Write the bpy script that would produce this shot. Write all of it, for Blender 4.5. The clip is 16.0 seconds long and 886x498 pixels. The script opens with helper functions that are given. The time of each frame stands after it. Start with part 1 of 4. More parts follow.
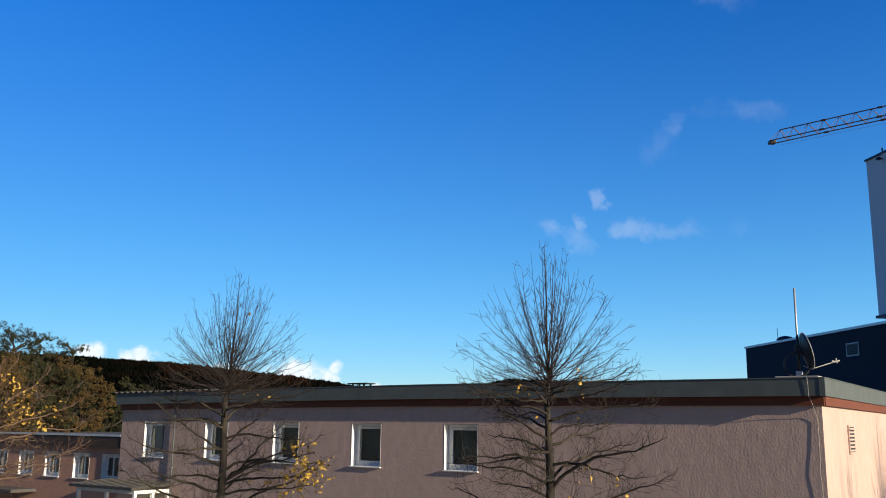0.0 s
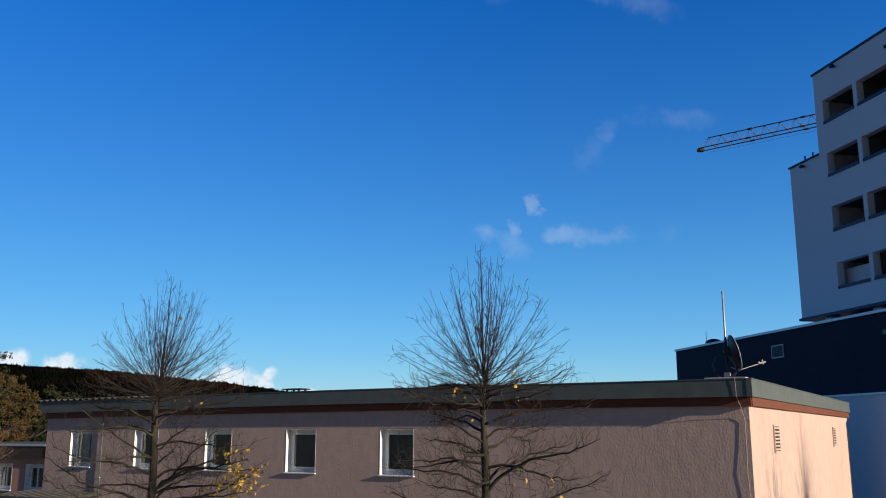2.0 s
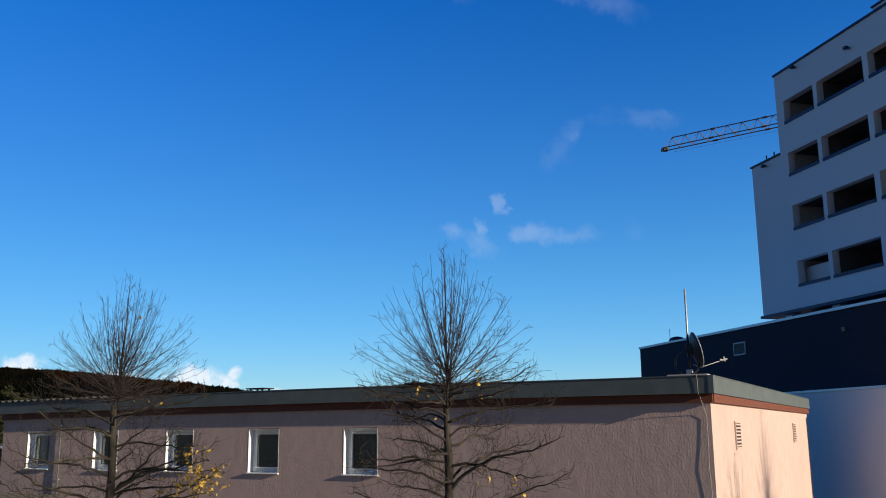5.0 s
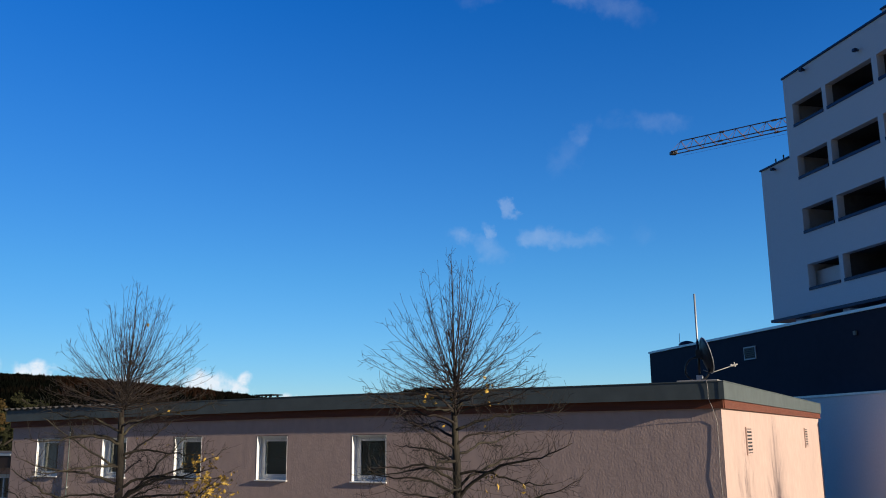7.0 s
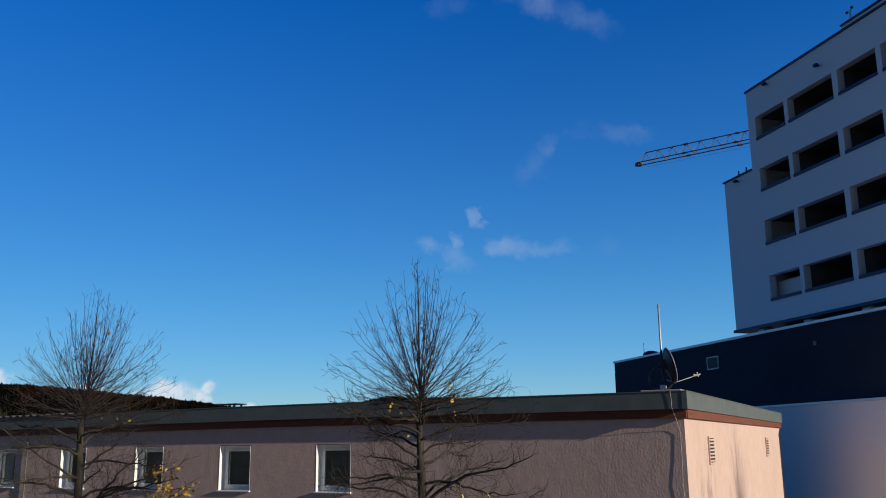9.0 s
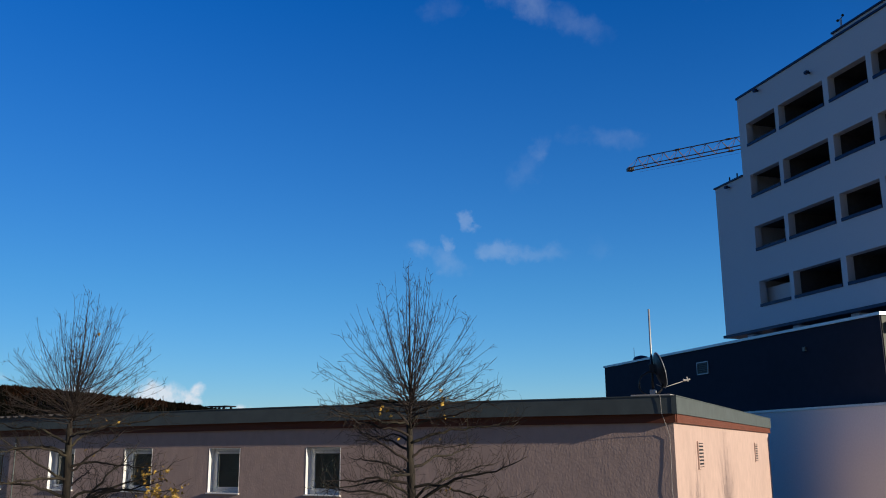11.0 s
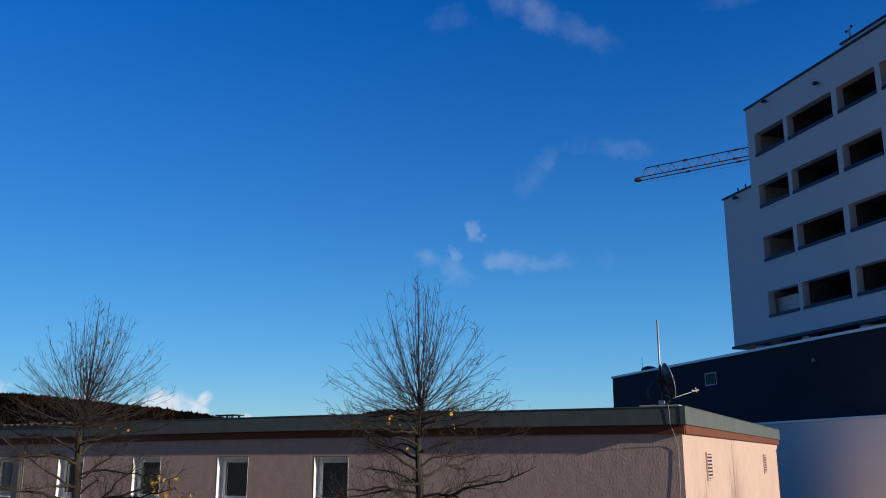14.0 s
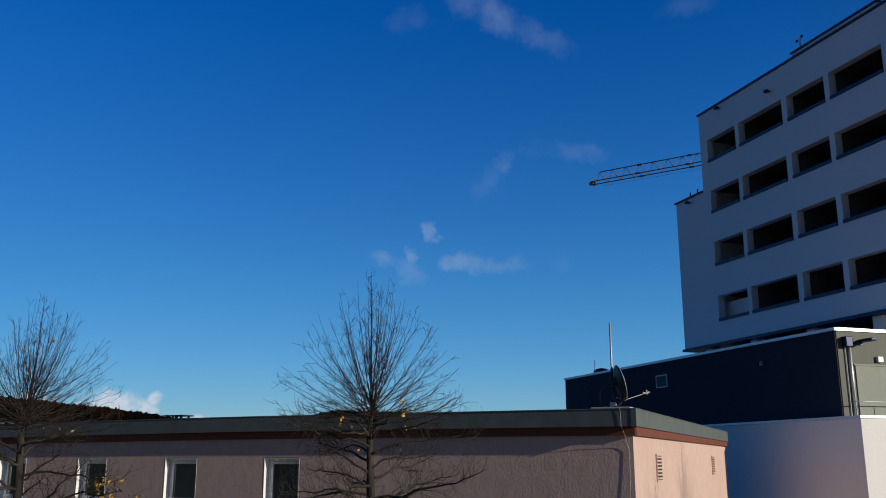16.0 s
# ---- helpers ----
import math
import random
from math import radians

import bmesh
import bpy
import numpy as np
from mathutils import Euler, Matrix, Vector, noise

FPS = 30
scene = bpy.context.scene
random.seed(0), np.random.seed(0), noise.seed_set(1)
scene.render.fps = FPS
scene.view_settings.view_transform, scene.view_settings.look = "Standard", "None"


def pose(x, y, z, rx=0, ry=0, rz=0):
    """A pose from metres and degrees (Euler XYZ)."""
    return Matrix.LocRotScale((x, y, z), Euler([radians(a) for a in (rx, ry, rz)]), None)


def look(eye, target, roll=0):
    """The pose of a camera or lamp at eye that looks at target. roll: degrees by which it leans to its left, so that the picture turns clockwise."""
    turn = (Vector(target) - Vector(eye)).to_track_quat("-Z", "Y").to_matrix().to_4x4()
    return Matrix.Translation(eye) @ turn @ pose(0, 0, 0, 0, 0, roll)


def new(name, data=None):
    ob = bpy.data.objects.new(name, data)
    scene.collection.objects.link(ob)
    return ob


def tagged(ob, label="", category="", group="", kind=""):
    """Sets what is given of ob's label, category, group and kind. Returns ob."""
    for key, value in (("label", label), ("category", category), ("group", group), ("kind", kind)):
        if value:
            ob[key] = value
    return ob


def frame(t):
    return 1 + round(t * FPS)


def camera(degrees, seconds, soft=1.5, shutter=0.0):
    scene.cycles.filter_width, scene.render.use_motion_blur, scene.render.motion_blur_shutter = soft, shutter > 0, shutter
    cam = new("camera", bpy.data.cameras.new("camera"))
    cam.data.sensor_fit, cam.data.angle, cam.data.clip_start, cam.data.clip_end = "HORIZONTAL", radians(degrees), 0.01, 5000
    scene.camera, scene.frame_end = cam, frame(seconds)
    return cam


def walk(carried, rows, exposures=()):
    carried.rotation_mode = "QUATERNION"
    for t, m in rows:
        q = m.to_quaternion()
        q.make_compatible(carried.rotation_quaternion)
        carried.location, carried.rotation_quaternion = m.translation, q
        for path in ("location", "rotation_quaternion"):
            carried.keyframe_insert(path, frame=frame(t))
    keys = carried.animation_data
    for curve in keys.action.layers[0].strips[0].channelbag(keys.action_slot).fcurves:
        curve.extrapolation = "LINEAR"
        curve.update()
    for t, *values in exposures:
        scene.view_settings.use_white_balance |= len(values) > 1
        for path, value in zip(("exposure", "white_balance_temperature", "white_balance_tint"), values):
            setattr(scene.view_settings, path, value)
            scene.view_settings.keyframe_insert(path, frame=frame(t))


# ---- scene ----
EYE = 4.6
cam = camera(52.8, 16.0, soft=1.0)
walk(cam, [
    (0.0, pose(-0.064, -0.116, EYE -0.011, 101.26, -0.74, -1.11)),
    (0.5, pose(-0.072, -0.117, EYE -0.011, 101.27, -0.61, -2.06)),
    (1.0, pose(-0.073, -0.109, EYE -0.016, 101.33, -0.37, -3.05)),
    (1.5, pose(-0.076, -0.108, EYE -0.026, 101.47, -0.20, -4.05)),
    (2.0, pose(-0.072, -0.103, EYE -0.030, 101.60, -0.01, -5.17)),
    (2.5, pose(-0.065, -0.089, EYE -0.042, 101.73, 0.17, -6.40)),
    (3.0, pose(-0.054, -0.067, EYE -0.048, 101.63, 0.26, -7.18)),
    (5.5, pose(0.016, 0.011, EYE -0.016, 101.51, 0.42, -7.25)),
    (6.0, pose(0.033, 0.044, EYE +0.008, 101.54, 0.61, -6.86)),
    (6.5, pose(0.034, 0.050, EYE +0.003, 101.68, 0.65, -6.69)),
    (7.0, pose(0.029, 0.055, EYE +0.008, 101.82, 0.56, -6.67)),
    (7.5, pose(0.032, 0.067, EYE +0.017, 102.00, 0.30, -6.71)),
    (8.0, pose(0.036, 0.075, EYE +0.019, 102.38, -0.04, -6.89)),
    (8.5, pose(0.059, 0.076, EYE +0.027, 102.33, 0.37, -8.51)),
    (9.0, pose(0.042, 0.064, EYE +0.017, 102.37, 0.62, -8.83)),
    (9.5, pose(0.049, 0.059, EYE +0.016, 102.42, 0.60, -9.02)),
    (12.0, pose(0.030, 0.022, EYE +0.001, 102.78, 0.25, -9.57)),
    (12.5, pose(0.027, 0.011, EYE -0.004, 102.89, 0.35, -9.40)),
    (13.0, pose(0.012, 0.015, EYE +0.004, 102.98, 0.28, -9.27)),
    (13.5, pose(0.013, 0.013, EYE +0.007, 103.12, 0.14, -9.16)),
    (14.0, pose(0.000, 0.001, EYE +0.003, 103.21, 0.04, -9.04)),
    (14.5, pose(-0.005, 0.001, EYE -0.000, 103.21, 0.08, -8.82)),
    (15.0, pose(0.011, 0.025, EYE +0.023, 103.23, 0.31, -8.62)),
    (15.5, pose(0.030, 0.062, EYE +0.036, 103.40, 0.56, -9.82)),
    (16.0, pose(0.036, 0.072, EYE +0.014, 103.27, 0.00, -11.97)),
], exposures=[(0.0, 0.65, 6850, 10), (1.0, 0.53, 6750, 10), (2.0, 0.42, 6700, 10), (2.5, 0.48, 6800, 10), (3.0, 0.68, 6900, 10), (5.5, 0.44, 6600, 10), (7.0, 0.41, 6600, 10), (8.0, 0.31, 6500, 10), (8.5, 0.28, 6450, 10), (9.0, 0.16, 6420, 10),
    (12.0, 0.2, 6450, 10), (12.5, 0.24, 6450, 10), (13.0, 0.25, 6480, 10), (14.0, 0.2, 6400, 10), (14.5, 0.34, 6420, 10), (15.0, 0.28, 6420, 10), (15.5, 0.14, 6400, 10), (16.0, -0.1, 6250, 10)])

# ---- daylight: low autumn sun from behind the right shoulder, clear blue sky ----
SUN_WAY = Vector((0.7600, -0.6507, 0.262)).normalized()
world = bpy.data.worlds.new("clear_sky")
scene.world = world
world.use_nodes = True
wt = world.node_tree
wt.nodes.clear()


def wn(kind, **inputs):
    n = wt.nodes.new(kind)
    for k, v in inputs.items():
        n.inputs[int(k[1:])].default_value = v
    return n


def wmath(op, a, b=None, c=None, clamp=False):
    n = wt.nodes.new("ShaderNodeMath")
    n.operation, n.use_clamp = op, clamp
    for i, v in enumerate((a, b, c)):
        if v is None:
            continue
        if isinstance(v, (int, float)):
            n.inputs[i].default_value = v
        else:
            wt.links.new(v, n.inputs[i])
    return n.outputs[0]


sky = wt.nodes.new("ShaderNodeTexSky")
sky.sky_type = "NISHITA"
sky.sun_disc = False
sky.sun_elevation = math.asin(SUN_WAY.z)
sky.sun_rotation = math.atan2(SUN_WAY.x, SUN_WAY.y)
sky.altitude, sky.air_density, sky.dust_density, sky.ozone_density = 300, 1.0, 0.0, 6.0
coord = wt.nodes.new("ShaderNodeTexCoord")
split = wt.nodes.new("ShaderNodeSeparateXYZ")
wt.links.new(coord.outputs["Generated"], split.inputs[0])
azimuth = wmath("MULTIPLY", wmath("ARCTAN2", split.outputs[0], split.outputs[1]), 57.2958)
height = wmath("MULTIPLY", wmath("ARCSINE", split.outputs[2]), 57.2958)
# the blue deepens with height and away from the sun, and pales towards it
rise = wmath("MULTIPLY", wmath("SUBTRACT", height, 2.0), 1 / 26.0, clamp=True)
climb = wmath("POWER", rise, 0.7)
haze = wn("ShaderNodeMixRGB", i1=(0.94, 1.02, 1.09, 1), i2=(0.55, 0.985, 1.14, 1))
wt.links.new(wmath("MULTIPLY", climb, 1 / 0.438, clamp=True), haze.inputs[0])
deep = wn("ShaderNodeMixRGB", i2=(0.09, 0.80, 1.36, 1))
wt.links.new(wmath("MULTIPLY", wmath("SUBTRACT", climb, 0.438), 1 / 0.562, clamp=True), deep.inputs[0]), wt.links.new(haze.outputs[0], deep.inputs[1])
facing = wn("ShaderNodeVectorMath", i1=(-0.30, 0.92, 0.25))
facing.operation = "DOT_PRODUCT"
wt.links.new(coord.outputs["Generated"], facing.inputs[0])
away = wmath("MULTIPLY", wmath("SUBTRACT", facing.outputs["Value"], 0.25), 2.6, clamp=True)
hue = wn("ShaderNodeMixRGB", i1=(0.345, 0.412, 0.50, 1))
wt.links.new(away, hue.inputs[0]), wt.links.new(deep.outputs[0], hue.inputs[2])
slant = wmath("MINIMUM", wmath("MAXIMUM", wmath("ADD", wmath("MULTIPLY", wmath("MULTIPLY", azimuth, 0.009), wmath("SUBTRACT", 1.0, rise)), 1.0), 0.8), 1.25)   # brighter towards the sun's side
tint = wn("ShaderNodeMixRGB", i0=1.0)
tint.blend_type = "MULTIPLY"
even = wn("ShaderNodeVectorMath")
even.operation = "SCALE"
wt.links.new(hue.outputs[0], even.inputs[0]), wt.links.new(slant, even.inputs["Scale"])
wt.links.new(sky.outputs[0], tint.inputs[1]), wt.links.new(even.outputs[0], tint.inputs[2])
wisp = wn("ShaderNodeTexNoise", i2=34.0, i3=8.0, i4=0.62)
wt.links.new(coord.outputs["Generated"], wisp.inputs[0])
puff = wn("ShaderNodeTexNoise", i2=70.0, i3=5.0, i4=0.55)
wt.links.new(coord.outputs["Generated"], puff.inputs[0])
warp = wn("ShaderNodeTexNoise", i2=42.0, i3=5.0, i4=0.6)
wt.links.new(coord.outputs["Generated"], warp.inputs[0])
bend = wt.nodes.new("ShaderNodeSeparateXYZ")
wt.links.new(warp.outputs["Color"], bend.inputs[0])
cloud_az = wmath("ADD", azimuth, wmath("MULTIPLY", wmath("SUBTRACT", bend.outputs[0], 0.5), 2.6))
cloud_up = wmath("ADD", height, wmath("MULTIPLY", wmath("SUBTRACT", bend.outputs[1], 0.5), 1.8))
# fair-weather clouds: degrees to the right of north, degrees up, half width, half height, thickness, slope
CLOUDS_HIGH = [(11.1, 14.3, 0.72, 0.75, 0.95, -0.35), (13.1, 12.4, 1.8, 0.95, 0.85, -0.12), (15.2, 12.25, 3.2, 0.7, 0.58, -0.06), (8.1, 12.7, 1.1, 0.75, 0.62, -0.2),
               (9.7, 12.75, 0.55, 0.95, 0.72, 0.6), (9.9, 11.7, 1.7, 0.95, 0.58, -0.35), (15.95, 18.7, 1.0, 1.1, 0.46, 0.4), (15.0, 17.5, 1.6, 1.5, 0.34, 0.5), (18.0, 19.5, 1.4, 0.7, 0.26, 0.1),
               (20.7, 19.2, 2.7, 0.85, 0.40, -0.15), (13.8, 28.9, 3.0, 1.5, 0.52, -0.3), (15.7, 28.0, 2.2, 1.6, 0.62, -0.55), (18.4, 26.6, 3.4, 1.2, 0.42, -0.42),
               (19.7, 12.4, 1.1, 0.8, 0.24, 0.0), (9.6, 27.7, 2.0, 1.0, 0.34, 0.1), (28.8, 27.6, 2.8, 1.1, 0.32, 0.1)]
CLOUDS_LOW = [(-20.6, 3.9, 1.2, 0.95, 1.0, 0.2), (-17.7, 3.7, 1.5, 1.05, 1.0, -0.1), (-19.2, 3.4, 1.6, 0.5, 0.9, 0.0), (-8.1, 3.0, 2.4, 1.25, 1.0, -0.05),
              (-12.5, 3.0, 2.5, 0.8, 0.9, 0.0), (-5.75, 3.5, 0.7, 0.6, 0.85, 0.4), (-6.5, 3.0, 1.6, 0.7, 0.9, 0.0), (-2.8, 2.3, 0.9, 0.5, 0.8, 0.0)]


def cover(rows, texture, rough, floor, ceiling, cloud_az=cloud_az, cloud_up=cloud_up):
    total = None
    for a, e, w, h, thick, slope in rows:
        dx = wmath("DIVIDE", wmath("SUBTRACT", cloud_az, a), w)
        dy = wmath("DIVIDE", wmath("SUBTRACT", wmath("SUBTRACT", cloud_up, e), wmath("MULTIPLY", wmath("SUBTRACT", cloud_az, a), slope)), h)
        blob = wmath("SUBTRACT", 1.0, wmath("ADD", wmath("MULTIPLY", dx, dx), wmath("MULTIPLY", dy, dy)), clamp=True)
        blob = wmath("MULTIPLY", blob, thick)
        total = blob if total is None else wmath("MAXIMUM", total, blob)
    fog = wmath("MULTIPLY", wmath("SUBTRACT", wmath("ADD", total, wmath("MULTIPLY", wmath("SUBTRACT", texture, 0.5), rough)), floor), 1.0 / (ceiling - floor), clamp=True)
    return wmath("MULTIPLY", fog, wmath("MULTIPLY", total, 1.6, clamp=True))


high = wmath("MULTIPLY", cover(CLOUDS_HIGH, wisp.outputs[0], 1.15, 0.02, 1.35), 0.38)
low = wmath("MULTIPLY", cover(CLOUDS_LOW, puff.outputs[0], 2.9, 0.12, 1.0, wmath("ADD", wmath("MULTIPLY", azimuth, 0.75), wmath("MULTIPLY", cloud_az, 0.25)), wmath("ADD", wmath("MULTIPLY", height, 0.75), wmath("MULTIPLY", cloud_up, 0.25))), 0.82)
mix1 = wn("ShaderNodeMixRGB", i2=(4.2, 5.0, 6.3, 1))
wt.links.new(high, mix1.inputs[0]), wt.links.new(tint.outputs[0], mix1.inputs[1])
mix2 = wn("ShaderNodeMixRGB", i2=(6.6, 6.9, 7.4, 1))
wt.links.new(low, mix2.inputs[0]), wt.links.new(mix1.outputs[0], mix2.inputs[1])
back = wn("ShaderNodeBackground", i1=0.10)
wt.links.new(mix2.outputs[0], back.inputs[0])
wt.links.new(back.outputs[0], wt.nodes.new("ShaderNodeOutputWorld").inputs[0])

sun = new("sun", bpy.data.lights.new("sun", "SUN"))
sun.data.energy, sun.data.angle, sun.data.color = 4.5, radians(0.5), (1.0, 0.87, 0.68)
sun.matrix_world = look(SUN_WAY * 50, (0, 0, 0))

# ---- materials ----


def material(name, color, rough=0.7, metal=0.0, vary=0.15, grain=12.0, stains=1.2, stain_color=None, stain=0.3, bump=0.1, bump_scale=60.0,
             stretch=(1, 1, 1), random=0.0, distance=0.01, transmission=0.0, coat=0.0, gloss=0.5, heave=0.0, island=0.0):
    """A surface with fine grain, broad stains and relief, at real size."""
    m = bpy.data.materials.new(name)
    m.use_nodes = True
    t = m.node_tree
    b = t.nodes["Principled BSDF"]
    b.inputs["Roughness"].default_value, b.inputs["Metallic"].default_value = rough, metal
    b.inputs["Specular IOR Level"].default_value = gloss
    b.inputs["Transmission Weight"].default_value, b.inputs["Coat Weight"].default_value = transmission, coat
    co = t.nodes.new("ShaderNodeTexCoord")
    mp = t.nodes.new("ShaderNodeMapping")
    mp.inputs["Scale"].default_value = stretch
    t.links.new(co.outputs["Object"], mp.inputs[0])

    def tex(scale, detail=5.0):
        n = t.nodes.new("ShaderNodeTexNoise")
        n.inputs["Scale"].default_value, n.inputs["Detail"].default_value = scale, detail
        t.links.new(mp.outputs[0], n.inputs[0])
        return n.outputs[0]

    def blend(fac, a, b2, kind="MIX"):
        n = t.nodes.new("ShaderNodeMixRGB")
        n.blend_type = kind
        for i, v in enumerate((fac, a, b2)):
            if isinstance(v, (int, float)):
                n.inputs[i].default_value = v
            elif isinstance(v, tuple):
                n.inputs[i].default_value = (*v, 1)
            else:
                t.links.new(v, n.inputs[i])
        return n.outputs[0]

    def ramp(v, lo, hi):
        n = t.nodes.new("ShaderNodeMapRange")
        n.inputs[1].default_value, n.inputs[2].default_value = lo, hi
        t.links.new(v, n.inputs[0])
        return n.outputs[0]

    light = tuple(min(1.0, c * (1 + vary)) for c in color)
    dark = tuple(c * (1 - vary) for c in color)
    col = blend(ramp(tex(grain), 0.3, 0.7), dark, light)
    sc = stain_color or tuple(c * 0.6 for c in color)
    n = t.nodes.new("ShaderNodeMath")
    n.operation = "MULTIPLY"
    t.links.new(ramp(tex(stains, 7.0), 0.48, 0.72), n.inputs[0])
    n.inputs[1].default_value = stain
    col = blend(n.outputs[0], col, sc)
    if random:
        info = t.nodes.new("ShaderNodeObjectInfo")
        col = blend(random, col, blend(info.outputs["Random"], tuple(c * 0.5 for c in color), tuple(min(1, c * 1.5) for c in color)))
    if island:
        geo = t.nodes.new("ShaderNodeNewGeometry")
        col = blend(island, col, blend(geo.outputs["Random Per Island"], tuple(c * 0.15 for c in color), tuple(min(1, c * 1.7) for c in color)))
    t.links.new(col, b.inputs["Base Color"])
    if bump:
        bp = t.nodes.new("ShaderNodeBump")
        bp.inputs["Strength"].default_value, bp.inputs["Distance"].default_value = bump, distance
        t.links.new(tex(bump_scale, 4.0), bp.inputs["Height"])
        if heave:
            wide = t.nodes.new("ShaderNodeBump")
            wide.inputs["Strength"].default_value, wide.inputs["Distance"].default_value = heave, 0.09
            t.links.new(tex(bump_scale * 0.17, 3.0), wide.inputs["Height"])
            t.links.new(wide.outputs[0], bp.inputs["Normal"])
        t.links.new(bp.outputs[0], b.inputs["Normal"])
    return m


